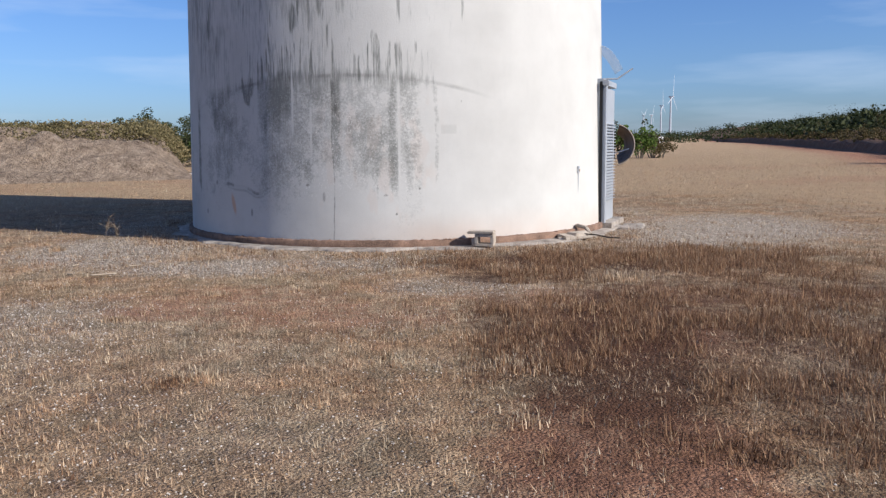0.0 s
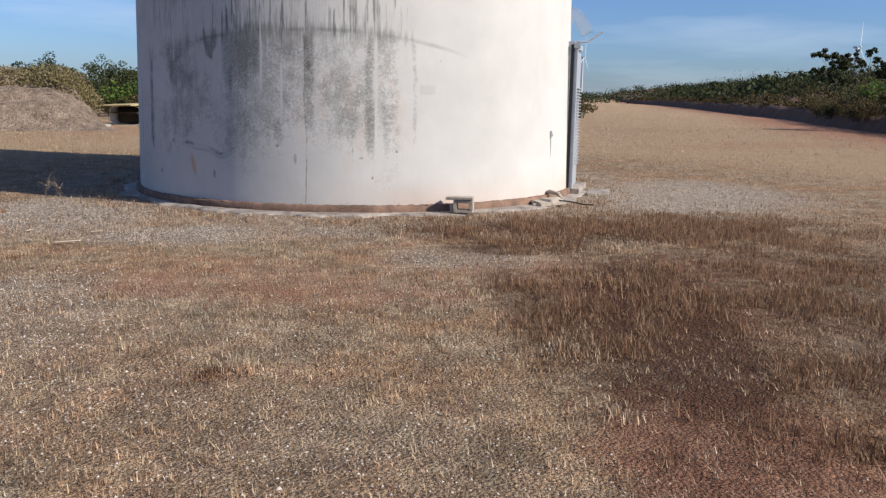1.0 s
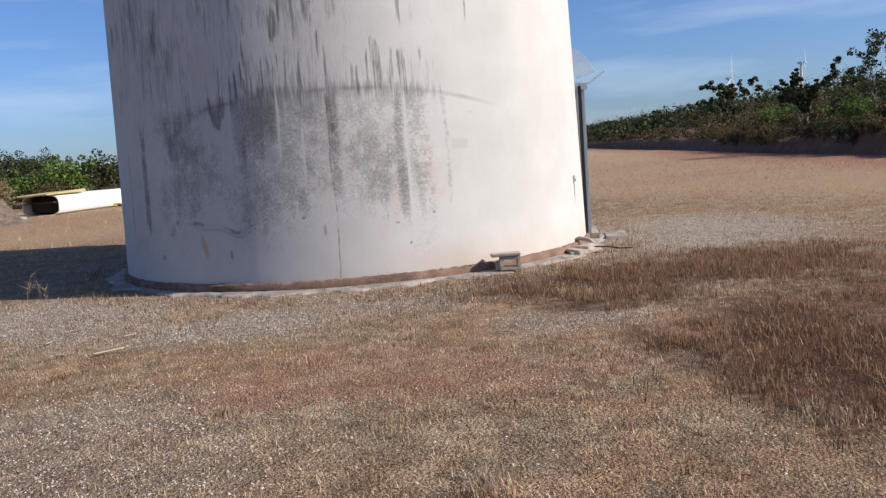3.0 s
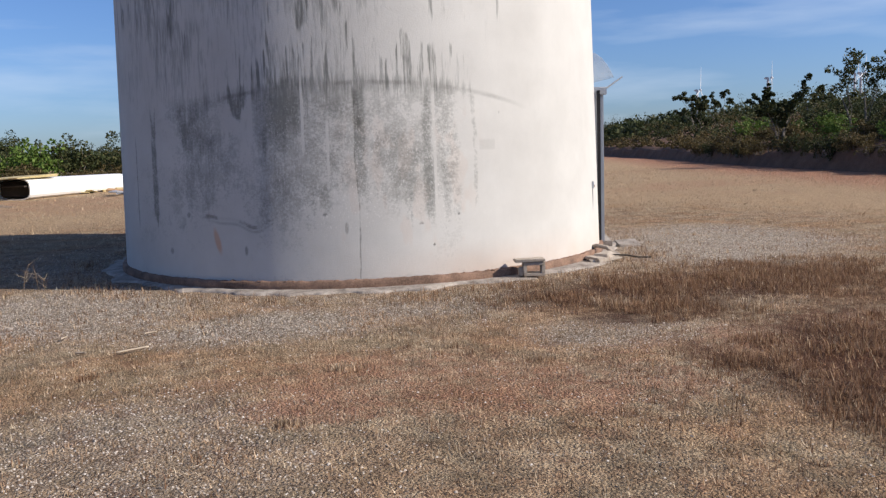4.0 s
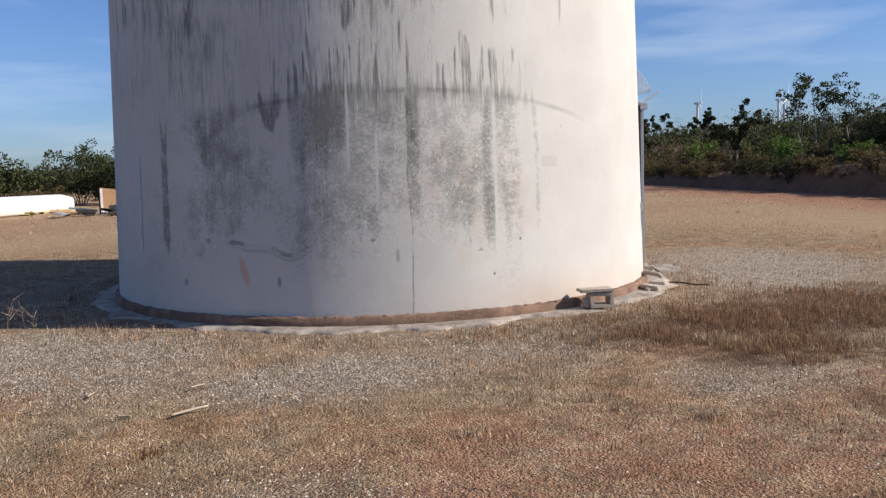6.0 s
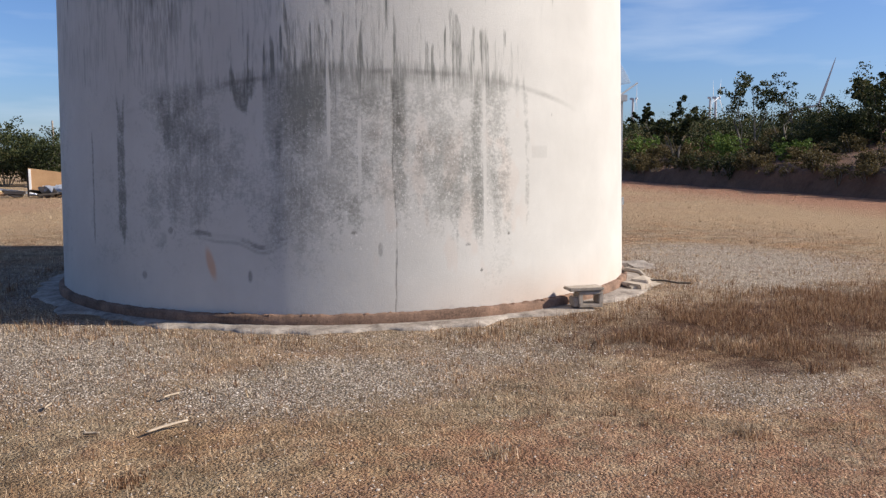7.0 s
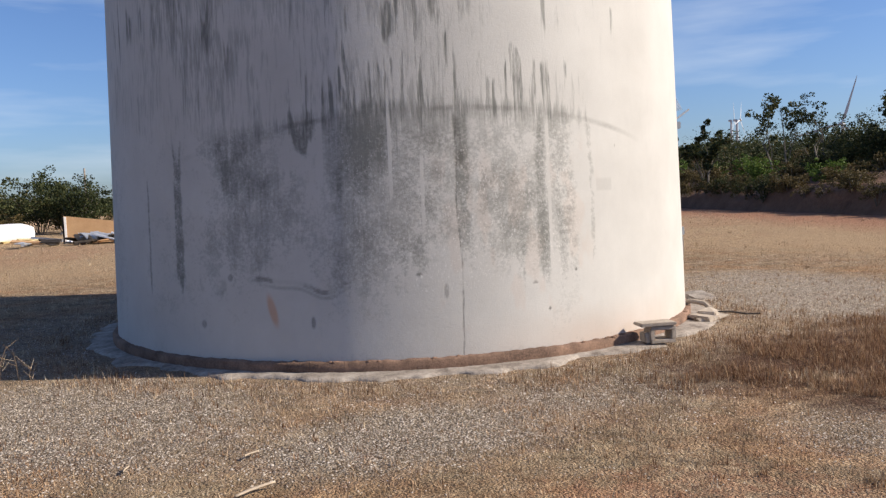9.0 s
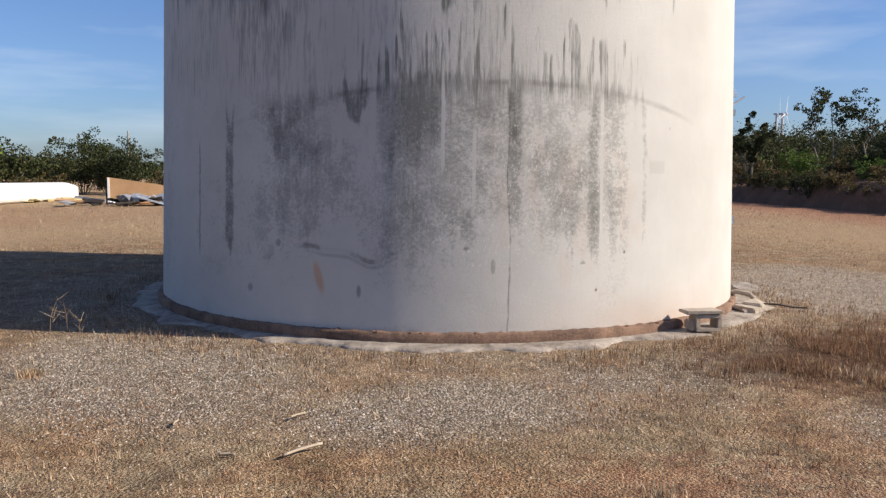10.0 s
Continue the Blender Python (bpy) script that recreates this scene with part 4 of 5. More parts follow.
def shrub_model(seed, width, height, clumps, per, leaf, material, label):
    g = rng(seed)
    ob = thing("shrub", Matrix.Translation((0, 0, -60)), label, "shrub", "shrubs")
    bm = bmesh.new()
    ends = []
    for k in range(9):
        a, r = g.uniform(0, 6.28), width * g.uniform(0.1, 0.42)
        tip = Vector((r * math.cos(a), r * math.sin(a), height * g.uniform(0.5, 0.95)))
        mid = tip * 0.5 + Vector((g.normal(0, 0.1), g.normal(0, 0.1), 0.1)) * width * 0.4
        tube(bm, [(tip.x * 0.1, tip.y * 0.1, -0.2), tuple(mid), tuple(tip)], [0.035, 0.022, 0.008], 5, False)
        ends.append(np.array(tip))
    part("trunk", bm, M_BARK, ob)
    lobes = np.array(ends)
    pick = lobes[g.integers(0, len(lobes), clumps)]
    c = pick * g.uniform(0.55, 1.08, (clumps, 1)) + g.normal(0, 1, (clumps, 3)) * (width * 0.13, width * 0.13, height * 0.12)
    c[:, 2] = np.clip(c[:, 2], height * 0.1, height * 1.15)
    v, f = leaf_cloud(g, c, width * g.uniform(0.05, 0.12, clumps), per, leaf)
    mesh_part("crown", mesh_from("crown", v, f), material, ob)
    return ob


def bank_height(x, y):
    """Height of the bank over the open ground."""
    b = bank_offset(x, y)
    return np.where(b > 0, np.interp(b, [0, 0.5, 1.1, 5, 12, 22, 40, 70], [0, 0.75, 1.1, 1.6, 2.6, 3.6, 4.5, 4.3]) * (b < 70) * bank_rise(x, y), 0)


def height_at(x, y):
    x, y = np.array([float(x)]), np.array([float(y)])
    return float((land(x, y) + bank_height(x, y))[0])


GREEN, DRY, LIVE = "dark green dense shrub with an uneven crown", "brownish half-dry shrub with sparse leaves", "bright green leafy shrub on the bank"
MODELS = [shrub_model(1, 3.4, 2.4, 84, 32, 0.14, M_LEAF, GREEN), shrub_model(2, 2.6, 1.8, 72, 30, 0.125, M_LEAF, GREEN), shrub_model(3, 2.4, 1.4, 64, 28, 0.11, M_LEAF_DRY, DRY),
          shrub_model(4, 2.2, 1.2, 56, 26, 0.10, M_LEAF_DRY, DRY), shrub_model(5, 2.6, 2.0, 72, 30, 0.13, M_LEAF_BRIGHT, LIVE), shrub_model(6, 5.2, 3.8, 130, 44, 0.155, M_LEAF, GREEN)]


def plant(model, x, y, size, seed, up=0.0):
    g = random.Random(seed)
    ob = copy_thing(MODELS[model], Matrix.Translation((x, y, height_at(x, y) - 0.1 + up)) @ Matrix.Rotation(g.uniform(0, 6.28), 4, "Z"))
    ob.scale = (size, size, size * g.uniform(0.85, 1.15))
    return ob


def plant_bank():
    g = random.Random(77)
    seg = np.r_[0, np.cumsum(np.hypot(*np.diff(BANK, axis=0).T))]
    s = 64.0
    while s < 112:
        x, y = np.interp(s, seg, BANK[:, 0]), np.interp(s, seg, BANK[:, 1])
        plant(g.choice((2, 3, 1)), x + 0.55 + g.uniform(-0.2, 0.3), y, g.uniform(0.5, 0.7), g.random())
        s += 1.9
    s = 54.0
    while s < 118:
        x, y = np.interp(s, seg, BANK[:, 0]), np.interp(s, seg, BANK[:, 1])
        i = min(int(np.searchsorted(seg, s)), len(BANK) - 1)
        d = (BANK[i] - BANK[i - 1]) / np.linalg.norm(BANK[i] - BANK[i - 1])
        for out, models, size in ((1.2, (2, 3, 3, 2), 1.05), (3.4, (2, 3, 3, 4, 2), 1.25), (7, (1, 2, 2, 4, 3), 1.1), (11, (0, 1, 2), 1.15), (17, (0, 1, 0), 1.2)):
            o, along = out + g.uniform(-0.8, 0.8), g.uniform(-1, 1)
            plant(g.choice(models), x + d[1] * o + d[0] * along, y - d[0] * o + d[1] * along, size * g.uniform(0.75, 1.25) * (0.66 if s < 92 else 0.82), g.random())
        s += 2.3


def build_far_bank_scrub():
    """The scrub on the bank's far stretch, where single shrubs run together."""
    g = rng(79)
    seg = np.r_[0, np.cumsum(np.hypot(*np.diff(BANK, axis=0).T))]
    for material, seed_rows, label in ((M_LEAF, ((8, 2.2), (17, 3.3), (29, 4.1), (41, 4.4), (52, 4.2)), "dark green scrub running along the bank's far stretch"),
                                       (M_LEAF_DRY, ((1.6, 1.0), (4.5, 1.3), (12, 1.7), (22, 1.8)), "brownish half-dry scrub along the bank's far stretch")):
        centres, radii = [], []
        for out, tall in seed_rows:
            for s in np.arange(116, 420, 3.8):
                q = s + g.uniform(-1.5, 1.5)
                x, y = np.interp(q, seg, BANK[:, 0]), np.interp(q, seg, BANK[:, 1])
                i = min(int(np.searchsorted(seg, q)), len(BANK) - 1)
                d = (BANK[i] - BANK[i - 1]) / np.linalg.norm(BANK[i] - BANK[i - 1])
                o = out + g.uniform(-2, 2) * min(out, 6) / 6
                bx, by, h = x + d[1] * o, y - d[0] * o, tall * g.uniform(0.7, 1.2) * (0.45 + 1.2 * float(fbm(np.array(q * 0.07), np.array(out * 0.3), 83, 3)))
                base = height_at(bx, by)
                for k in range(9):
                    u = g.normal(0, 0.55 * h, 2)
                    centres.append((bx + u[0], by + u[1], base + h * g.uniform(0.1, 1.0) * math.exp(-(u @ u) / (2.2 * h * h))))
                    radii.append(0.30 * h * g.uniform(0.6, 1.2))
        v, f = leaf_cloud(g, np.array(centres), np.array(radii), 36, 0.22)
        tagged(mesh_part("bank_scrub", mesh_from("bank_scrub", v, f), material), label, "scrub", kind="stuff")


build_far_bank_scrub()
plant_bank()


def build_mound_grass():
    g = rng(301)
    line = np.array(MOUND, float)
    n = 3600
    x = g.uniform(-45, -12.6, n)
    back = 0.9 + 6.6 * g.random(n) ** 1.3
    y = np.interp(x, line[:, 0], line[:, 1]) + back
    z = np.interp(back, [0.9, 1.8, 5, 9], [1.80, 2.12, 2.34, 2.2]) * step(-11.6, -14.0, x) + 0.25 * g.random(n) + 0.6 * (fbm(x * 0.35, y * 0.35, 310) - 0.35) * step(1.2, 3, back)
    v, f = leaf_cloud(g, np.c_[x - 0.3 * back, y, z], g.uniform(0.10, 0.50, n), 26, 0.10)
    tagged(mesh_part("mound_grass", mesh_from("mound_grass", v, f), M_OLIVE), "olive-brown rough grass along the mound's crest", "grass", kind="stuff")


build_mound_grass()


def plant_left():
    g = random.Random(78)
    for k in range(44):
        x, y = g.uniform(-34, 6), g.uniform(62, 100)
        if -17.5 < x + (y - 70) * 0.22 < -14.5:
            continue
        plant(g.choice((0, 1, 5, 2, 2, 3)), x, y, g.uniform(0.85, 1.35), g.random())
    for k in range(22):
        plant(g.choice((2, 3, 3, 1)), g.uniform(-30, -4), g.uniform(56, 66), g.uniform(0.7, 1.1), g.random())
    for k in range(30):
        x = g.uniform(-90, -20)
        plant(g.choice((0, 5, 1)), x, g.uniform(58, 120), g.uniform(1.0, 1.6), g.random())
    line = np.array(MOUND, float)
    for k in range(34):
        x = g.uniform(-44, -14.5)
        back = g.uniform(3.0, 7.5)
        plant(g.choice((3, 2, 3)), x - 0.3 * back, float(np.interp(x, line[:, 0], line[:, 1])) + back, g.uniform(0.45, 0.8), g.random(), 2.0)
    for x, y, m, s in ((17.0, 72, 4, 1.45), (18.7, 74, 2, 1.7), (15.6, 76, 0, 1.4), (20.0, 76, 3, 1.3), (-15.4, 59, 4, 1.7), (-13.6, 61, 0, 1.5), (-17.6, 60, 4, 1.4), (-15.0, 53, 2, 1.1), (-9.5, 66, 5, 0.95), (-7.4, 67, 0, 1.2), (-12, 70, 5, 0.85), (33.6, 37.9, 5, 0.5), (35.4, 36.2, 5, 0.8), (37.2, 35.2, 5, 1.0), (36.5, 39.0, 5, 0.6), (32.4, 39.3, 0, 0.7)):
        plant(m, x, y, s, x + y)


plant_left()


def build_far_wood():
    """Scrub over the far rises, too far off to count."""
    g = rng(88)
    n = 7500
    ang, rad = np.radians(g.uniform(-62, 62, n)), 150 + 520 * g.random(n) ** 1.4
    x, y = rad * np.sin(ang), rad * np.cos(ang)
    off = bank_offset(x, y)
    keep = (off > 1.5) | ((x < -12) & (y > 118)) | ((y > 200) & (off < -60)) | (rad > 330)
    x, y, rad = x[keep], y[keep], rad[keep]
    z = land(x, y) + g.uniform(0.4, 2.6, len(x)) + bank_height(x, y)
    v, f = leaf_cloud(g, np.c_[x, y, z], g.uniform(1.0, 2.6, len(x)) * (0.7 + rad / 500), 26, 0.85)
    tagged(mesh_part("far_scrub", mesh_from("far_scrub", v, f), M_LEAF), "dark green scrub covering the far rises", "scrub", kind="stuff")


build_far_wood()
for m_ in MODELS:
    for o_ in (*m_.children_recursive, m_):
        bpy.data.objects.remove(o_)


def build_tree(seed, x, y, height, spread, label, leaf=0.16, lean=0.0, per=46):
    g = rng(seed)
    ob = thing("tree", Matrix.Translation((x, y, height_at(x, y) - 0.2)), label, "tree", "trees on the bank")
    bm = bmesh.new()
    tips = []

    def limb(p, d, length, radius, depth):
        pts, rad = [p], [radius]
        for k in range(4):
            d = (d + Vector((g.normal(0, 0.22), g.normal(0, 0.22), g.normal(0.06, 0.12)))).normalized()
            p = p + d * length / 4
            pts.append(p)
            rad.append(radius * (1 - 0.14 * (k + 1)))
        tube(bm, pts, rad, 6, False)
        if depth == 0:
            tips.extend([np.array(pts[-1]), np.array(pts[-2])])
            return
        for k in range(3):
            a = g.uniform(0, 6.28)
            limb(pts[2 + k % 3], (d + Vector((math.cos(a), math.sin(a), 0.25)) * spread).normalized(), length * g.uniform(0.5, 0.75), rad[-1] * 0.7, depth - 1)

    for k in range(2):
        limb(Vector((0.25 * k, 0, 0)), Vector((lean + g.normal(0, 0.15), g.normal(0, 0.15), 1)).normalized(), height * (0.5 - 0.06 * k), 0.11, 2)
    part("trunk", bm, M_BARK, ob)
    c = np.array(tips)
    c = c[c[:, 2] > height * 0.42]
    c = np.repeat(c, 2, 0) + g.normal(0, 0.16, (2 * len(c), 3))
    v, f = leaf_cloud(g, c, g.uniform(0.14, 0.30, len(c)) * height / 5, per, leaf)
    mesh_part("crown", mesh_from("crown", v, f), M_LEAF, ob)


TREE = "slender tree with bare pale limbs and a clumped open crown"
build_tree(3, 34.6, 43.7, 6.6, 0.6, TREE, 0.15, -0.1, 30)
build_tree(5, 37.0, 41.9, 5.6, 0.65, TREE, 0.13, 0.1, 24)
build_tree(8, 31.6, 46.2, 4.2, 0.8, "small tree with a flat dark green crown", 0.16)
build_tree(11, 40.2, 38.8, 5.4, 1.0, "dense dark green tree standing on the bank", 0.24, 0.0, 70)
build_tree(12, 43.0, 37.0, 5.8, 1.0, "dense dark green tree standing on the bank", 0.24, 0.0, 70)
build_tree(15, 60, 100, 4.6, 0.9, "small tree with a flat dark green crown", 0.18, 0.0, 46)
build_tree(16, 46, 66, 3.6, 0.9, "small tree with a flat dark green crown", 0.15, 0.0, 34)
for k_, (x_, y_, h_) in enumerate(((70, 118, 8.2), (78, 122, 8.4), (66, 92, 6.6), (74, 96, 7.0))):
    build_tree(20 + k_, x_, y_, h_, 1.0, "dense dark green tree standing on the bank", 0.25, 0.0, 60)


# ---- far turbines ----
def build_turbine(x, y, hub, blade, turn, face, base):
    ob = thing("wind_turbine", Matrix.Translation((x, y, base)) @ Matrix.Rotation(radians(face), 4, "Z"), "white three-bladed wind turbine far off on the horizon", "wind turbine", "wind turbines on the horizon")
    h = hub - base
    part("mast", tube(bmesh.new(), [(0, 0, 0), (0, 0, h * 0.5), (0, 0, h)], [2.2, 1.8, 1.3], 16), M_TURBINE, ob)
    part("nacelle", box(bmesh.new(), 2.4, 5, 2.6, Matrix.Translation((0, 1.5, h + 0.6)), 0.7), M_TURBINE, ob)
    bm = bmesh.new()
    bmesh.ops.create_uvsphere(bm, u_segments=14, v_segments=8, radius=1.8, matrix=Matrix.Translation((0, -4, h + 0.6)))
    part("rotor_hub", bm, M_TURBINE, ob, smooth=True)
    for k in range(3):
        a = radians(turn + 120 * k)
        d = Vector((math.sin(a), 0, math.cos(a)))
        o, s = Vector((0, -4, h + 0.6)), Vector((math.cos(a), 0, -math.sin(a)))
        bm, rings = bmesh.new(), []
        for t, w, off in ((0.03, 0.7, 0), (0.12, 0.8, 0.1), (0.25, 1.2, 0.4), (0.6, 0.7, 0.2), (0.9, 0.4, 0.1), (1.0, 0.1, 0)):
            c = o + d * blade * t + s * off
            rings.append([bm.verts.new(c + s * w + Vector((0, 0, 0))), bm.verts.new(c + Vector((0, 0.35 * w, 0))), bm.verts.new(c - s * w), bm.verts.new(c - Vector((0, 0.35 * w, 0)))])
        for r0, r1 in zip(rings, rings[1:]):
            for i in range(4):
                bm.faces.new((r0[i], r0[(i + 1) % 4], r1[(i + 1) % 4], r1[i]))
        bm.faces.new(rings[-1])
        part("blade", bm, M_TURBINE, ob)


for row in ((669, 743, 73, 22, 12, 30, 4), (765, 859, 84, 24, -15, 40, 4), (560, 500, 46, 40, 17, -60, 4), (391, 1448, 82, 40, 8, 60, 4), (475, 1839, 84, 40, -5, 65, 4),
            (622, 2524, 86, 40, 30, 60, 4), (644, 2725, 92, 40, 50, 60, 4), (586, 931, 71, 30, 4, 40, 4), (596, 803, 74, 20, 10, 50, 4)):
    build_turbine(*row)


# ---- scrap behind the tower ----
def build_blade_piece():
    a, b = Vector((-11.9, 42.0, 0)), Vector((-8.4, 52.5, 0))
    d = (b - a).normalized()
    m = Matrix.Translation(a) @ Matrix.Rotation(math.atan2(d.y, d.x), 4, "Z")
    ob = thing("cut_blade", m, "white sawn-off rotor blade section lying on the ground", "blade section")
    length = (b - a).length

    def section(t, grow):
        w, h = (1.9 - 0.7 * t) + grow, (1.02 - 0.05 * t) + grow
        pts = []
        for k in range(20):
            q = 2 * math.pi * k / 20
            c, s = math.cos(q), math.sin(q)
            pts.append((abs(c) ** 0.55 * (1 if c > 0 else -1) * w / 2 + 0.9, abs(s) ** 0.55 * (1 if s > 0 else -1) * h / 2 + h / 2 - grow / 2 - 0.03))
        return pts

    bm, loops = bmesh.new(), {}
    ts = [0, 0.15, 0.4, 0.7, 0.93, 1.0]
    for grow in (0.0, -0.09):
        for t in ts:
            squeeze = 0.85 if t == 1.0 else 1.0
            loops[grow, t] = [bm.verts.new((t * length, y * squeeze, z * squeeze)) for y, z in section(t, grow)]
        for t0, t1 in zip(ts, ts[1:]):
            for k in range(20):
                f = (loops[grow, t0][k], loops[grow, t0][(k + 1) % 20], loops[grow, t1][(k + 1) % 20], loops[grow, t1][k])
                bm.faces.new(f if grow else f[::-1])
    for k in range(20):
        bm.faces.new((loops[0.0, 0][k], loops[0.0, 0][(k + 1) % 20], loops[-0.09, 0][(k + 1) % 20], loops[-0.09, 0][k]))
    bm.faces.new(loops[0.0, 1.0])
    bm.faces.new(loops[-0.09, 1.0][::-1])
    part("shell", bm, M_WHITE, ob, smooth=False)
    # added dark box: gives the open end its inner shade by colour
    part("core_liner", box(bmesh.new(), 0.5, 1.62, 0.74, Matrix.Translation((0.75, 0.9, 0.48)), 0.05), M_CHAR, ob, "dark box standing in for the shade inside the blade")
    part("spar_plate", box(bmesh.new(), 0.9, 1.6, 0.05, Matrix.Translation((0.25, 0.9, 0.62)), 0.01, 0.02, 2), M_CHAR, ob)
    part("torn_skin", box(bmesh.new(), 3.4, 2.05, 0.07, Matrix.Translation((0.9, 1.05, 1.03)) @ Matrix.Rotation(radians(-1), 4, "Y"), 0.02, 0.05, 7), M_LAMINATE, ob, "yellowish torn laminate skin on top")
    r = random.Random(31)
    for k in range(7):
        p = thing("laminate_scrap", Matrix.Translation((-10.6 + r.uniform(-0.6, 2.2) , 46 + r.uniform(0, 7), 0.08)) @ Matrix.Rotation(r.uniform(0, 3), 4, "Z") @ Matrix.Rotation(r.uniform(-0.25, 0.25), 4, "X"), "torn yellowish laminate scrap beside the blade", "scrap", "laminate scraps")
        part("sheet", box(bmesh.new(), r.uniform(0.6, 1.4), r.uniform(0.3, 0.7), 0.05, Matrix(), 0.01, 0.08, k), M_LAMINATE, p)


build_blade_piece()


def build_scrap_heap():
    crate = thing("foam_panel", Matrix.Translation((-6.7, 44.6, 0)) @ Matrix.Rotation(radians(-4), 4, "Z"), "tan panel with a slanting top edge leaning in the scrap", "panel")
    bm = bmesh.new()
    outline = [(0, 0), (4.6, 0), (4.6, 0.52), (2.2, 0.95), (0, 1.28)]
    front = [bm.verts.new((x, 0, z)) for x, z in outline]
    back = [bm.verts.new((x, 0.16, z)) for x, z in outline]
    bm.faces.new(front)
    bm.faces.new(back[::-1])
    for k in range(5):
        bm.faces.new((front[k], back[k], back[(k + 1) % 5], front[(k + 1) % 5]))
    bmesh.ops.recalc_face_normals(bm, faces=bm.faces)
    part("face", bm, M_BOARD, crate)
    part("end_plate", box(bmesh.new(), 0.06, 0.85, 1.22, Matrix.Translation((-0.035, 0.42, 0.61)), 0.01, 0.02, 3), M_CHAR, crate, "dark end plate")
    part("edge_strip", box(bmesh.new(), 0.10, 0.04, 1.24, Matrix.Translation((0.06, -0.022, 0.62)), 0.005), M_WHITE, crate, "pale edge strip")
    r = random.Random(55)
    for k in range(26):
        x, y = r.uniform(-8.6, -2.8), r.uniform(42.4, 44.4)
        ob = thing("scrap_piece", Matrix.Translation((x, y, r.uniform(0.05, 0.28))) @ Euler((r.uniform(-0.4, 0.4), r.uniform(-0.3, 0.3), r.uniform(0, 3.1))).to_matrix().to_4x4(), "dark broken scrap board in a heap on the ground", "scrap", "pieces of the scrap heap")
        part("board", box(bmesh.new(), r.uniform(0.5, 1.7), r.uniform(0.12, 0.5), r.uniform(0.04, 0.12), Matrix(), 0.01, 0.06, k), r.choice((M_CHAR, M_CHAR, M_BOARD, M_SHEET)), ob)
    for x, y, w, turn in ((-4.9, 43.1, 2.3, 10), (-3.8, 42.7, 1.8, -15), (-5.5, 42.9, 1.2, 40)):
        ob = thing("bent_sheet", Matrix.Translation((x, y, 0.12)) @ Matrix.Rotation(radians(turn), 4, "Z"), "crumpled pale metal sheet lying on the scrap heap", "metal sheet", "sheets on the scrap heap")
        n, m = 14, 7
        g = rng(int(turn) + 60)
        v = [(w * (i / (n - 1) - 0.5), 0.9 * (j / (m - 1) - 0.5), 0.16 + 0.16 * math.sin(i * 1.1 + j * 0.5) + g.normal(0, 0.03) + 0.12 * j / m) for i in range(n) for j in range(m)]
        v += [(p[0], p[1], p[2] - 0.015) for p in v]
        f = [(i * m + j, (i + 1) * m + j, (i + 1) * m + j + 1, i * m + j + 1) for i in range(n - 1) for j in range(m - 1)]
        f += [tuple(q + n * m for q in face[::-1]) for face in f]
        mesh_part("sheet", mesh_from("sheet", v, f), M_SHEET, ob)


build_scrap_heap()


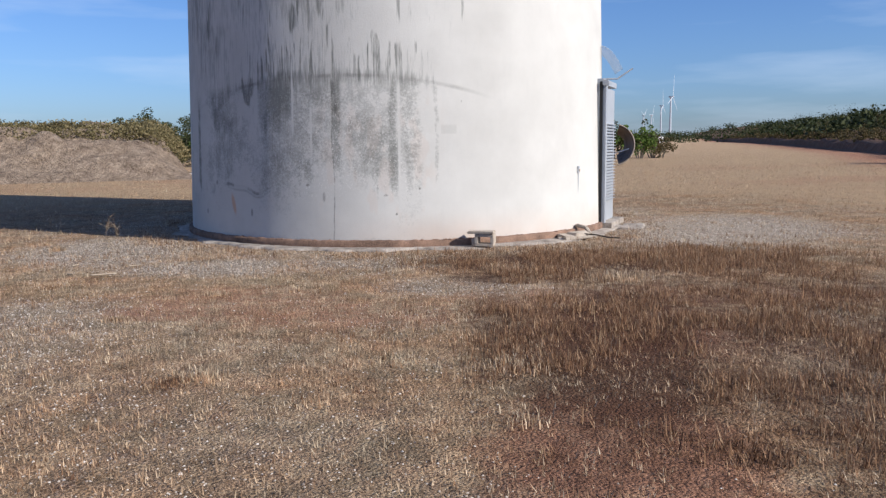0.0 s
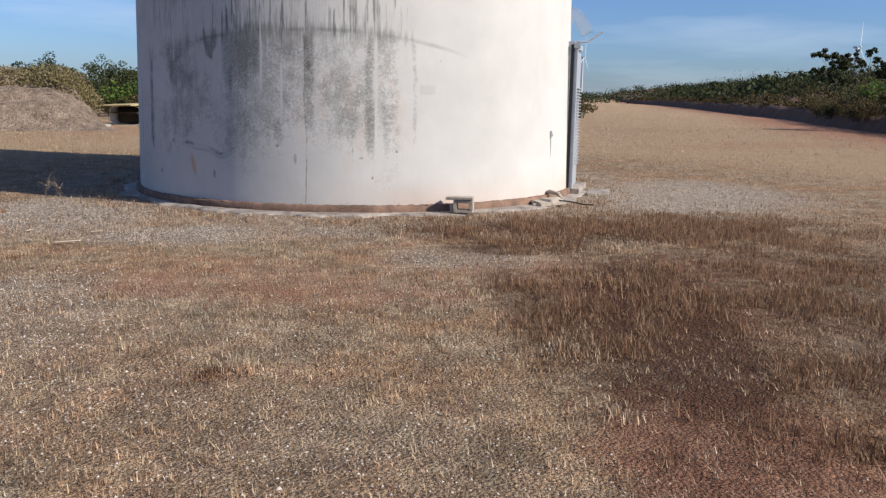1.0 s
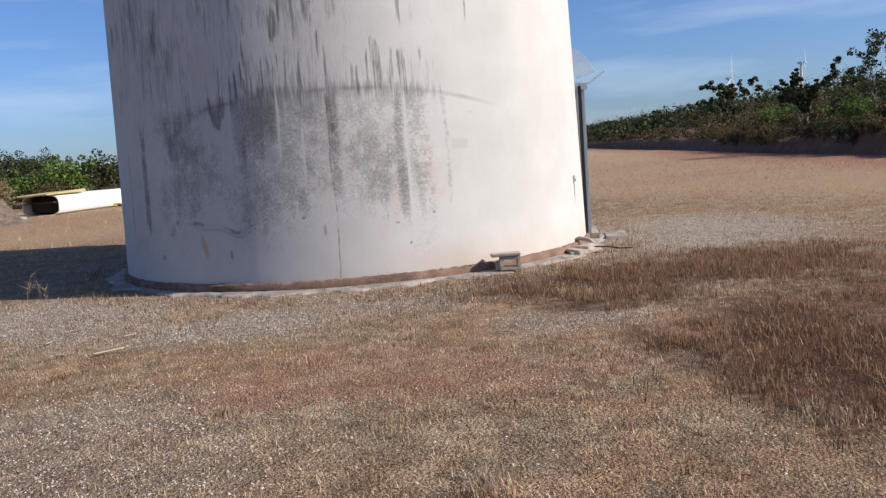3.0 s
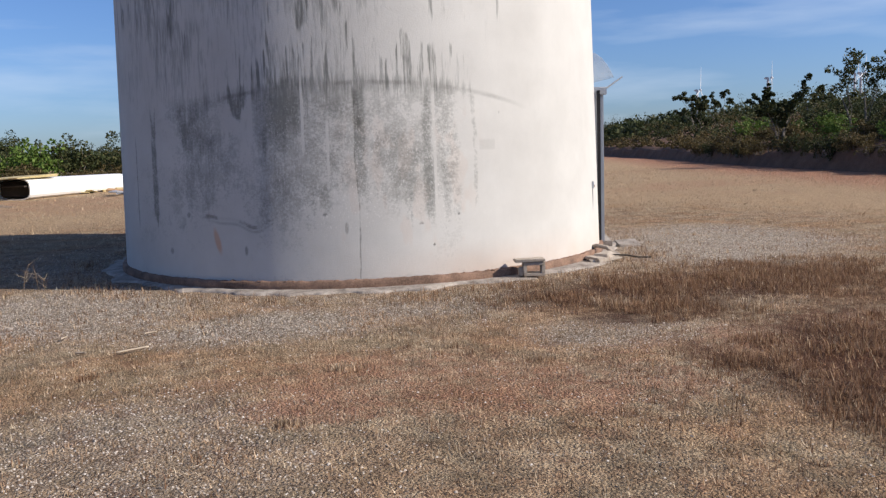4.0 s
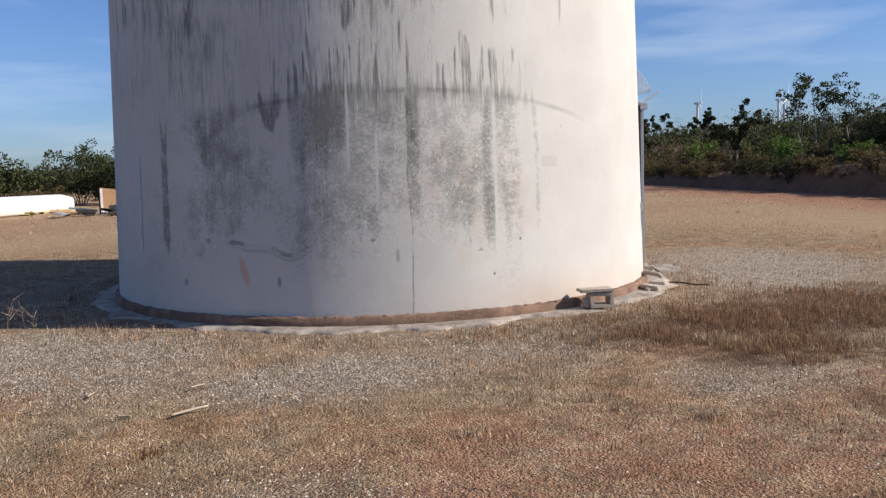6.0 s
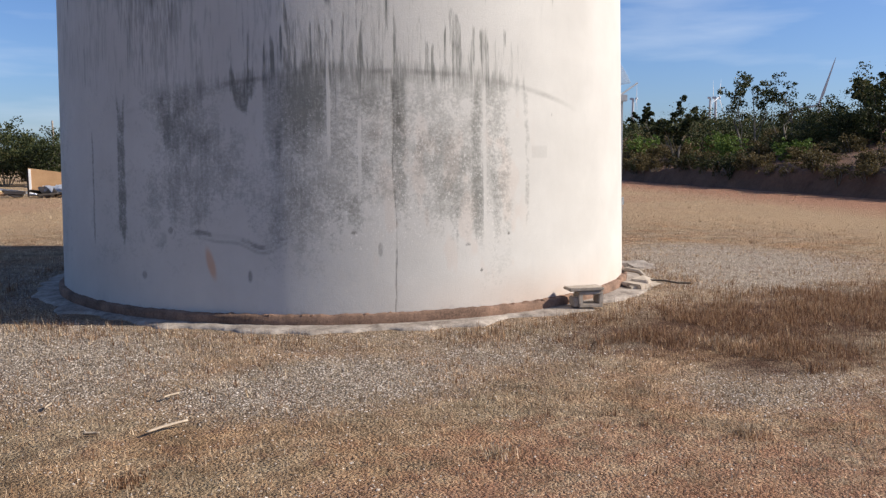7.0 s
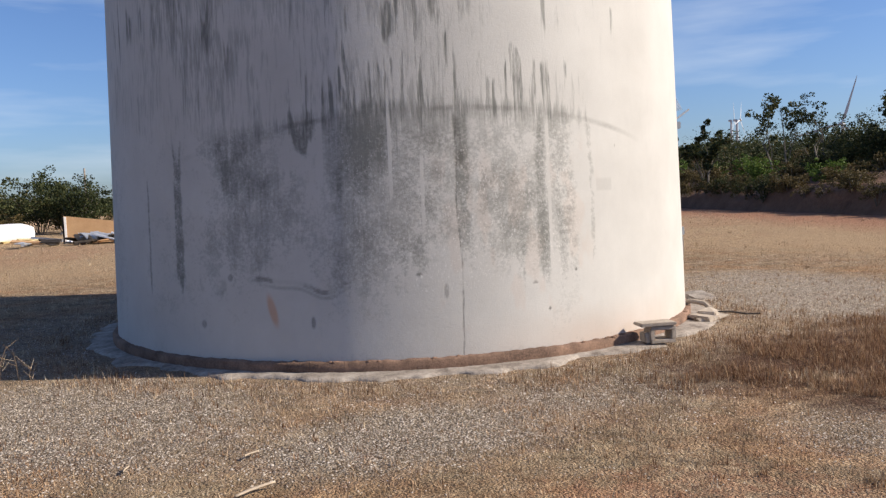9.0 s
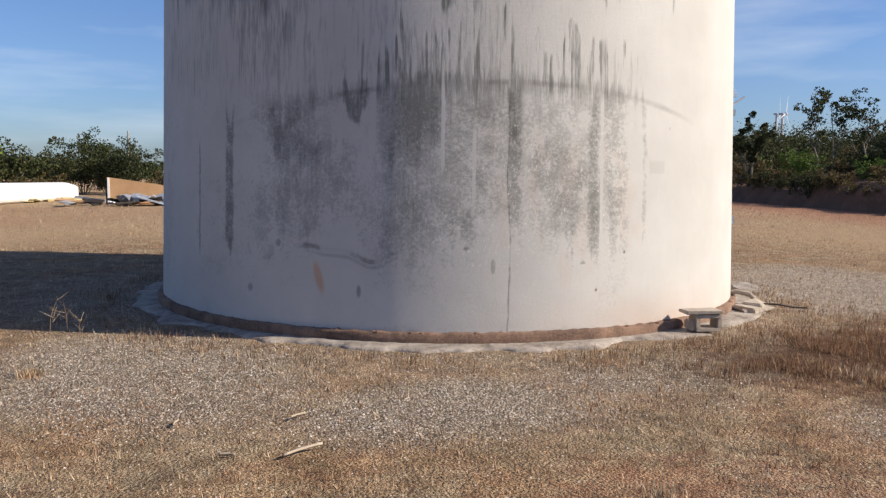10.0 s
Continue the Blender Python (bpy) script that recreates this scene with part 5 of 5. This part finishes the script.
def build_cover_shell():
    """A curved hollow hub cover on its side."""
    ob = thing("hub_cover", Matrix.Translation((10.6, 51.8, 0.0)) @ Matrix.Rotation(radians(-12), 4, "Z"), "dark curved hollow hub cover with a pale rim on the field", "hub cover")
    n, m = 20, 9
    v, f = [], []
    for shell in (1.3, 1.22):
        for i in range(n + 1):
            q = radians(-75 + 150 * i / n)
            for j in range(m):
                w = j / (m - 1)
                rr = shell * (1 - 0.45 * w * w)
                v.append((rr * math.cos(q), -0.9 + 1.9 * w, 1.28 + rr * math.sin(q)))
    o = (n + 1) * m
    for i in range(n):
        for j in range(m - 1):
            a = i * m + j
            f += [(a, a + m, a + m + 1, a + 1), (o + a, o + a + 1, o + a + m + 1, o + a + m)]
        f.append((i * m, o + i * m, o + (i + 1) * m, (i + 1) * m))
        f.append((i * m + m - 1, (i + 1) * m + m - 1, o + (i + 1) * m + m - 1, o + i * m + m - 1))
    mesh_part("shell", mesh_from("shell", v, f, True), M_COVER, ob)
    bm = tube(bmesh.new(), [(1.3 * math.cos(radians(q)), -0.92, 1.28 + 1.3 * math.sin(radians(q))) for q in range(-75, 76, 10)], [0.04] * 16, 6)
    part("rim", bm, M_BLOCK, ob, "pale worn rim")
    for z in (0.85,):
        part("cross_brace", box(bmesh.new(), 1.2, 0.05, 0.06, Matrix.Translation((0.4, -0.6, z)) @ Matrix.Rotation(radians(-18), 4, "Y"), 0.01), M_SHEET, ob, "pale cross brace")


build_cover_shell()


def build_post(x, y, h, plate):
    ob = thing("marker_post", Matrix.Translation((x, y, height_at(x, y) - 0.3)), "thin pale marker post standing among the shrubs", "post", "marker posts")
    part("pole", tube(bmesh.new(), [(0, 0, 0), (0.05, 0, h + 0.3)], [0.07, 0.06], 8), M_APRON, ob)
    if plate:
        part("plate", box(bmesh.new(), 1.1, 0.05, 1.0, Matrix.Translation((0.05, -0.09, h)), 0.02), M_WHITE, ob, "blank pale plate")


build_post(-6.6, 69, 4.6, False)
build_post(30.5, 118, 2.0, True)


def build_stones():
    r = random.Random(91)
    mats = (M_SOIL, M_APRON)
    for k in range(70):
        if k < 46:
            x, y = r.uniform(-24, -12.5), r.uniform(29, 40)
            if x > -14 and y < 34:
                continue
            s = r.uniform(0.07, 0.22)
            y = 33 + (x + 22) * 0.95 - r.uniform(0.8, 4.2)
        else:
            x, y, s = r.uniform(-8, -1), r.uniform(57, 61), r.uniform(0.15, 0.5)
        bm = bmesh.new()
        bmesh.ops.create_icosphere(bm, subdivisions=1, radius=s)
        for v in bm.verts:
            v.co *= r.uniform(0.65, 1.25)
            v.co.z *= 0.7
        ob = part("stone", bm, mats[k % 2])
        ob.matrix_world = Matrix.Translation((x, y, height_at(x, y) + s * 0.2))
        tagged(ob, "pale angular stone lying on the bare earth", "stone", "stones by the mound")


build_stones()
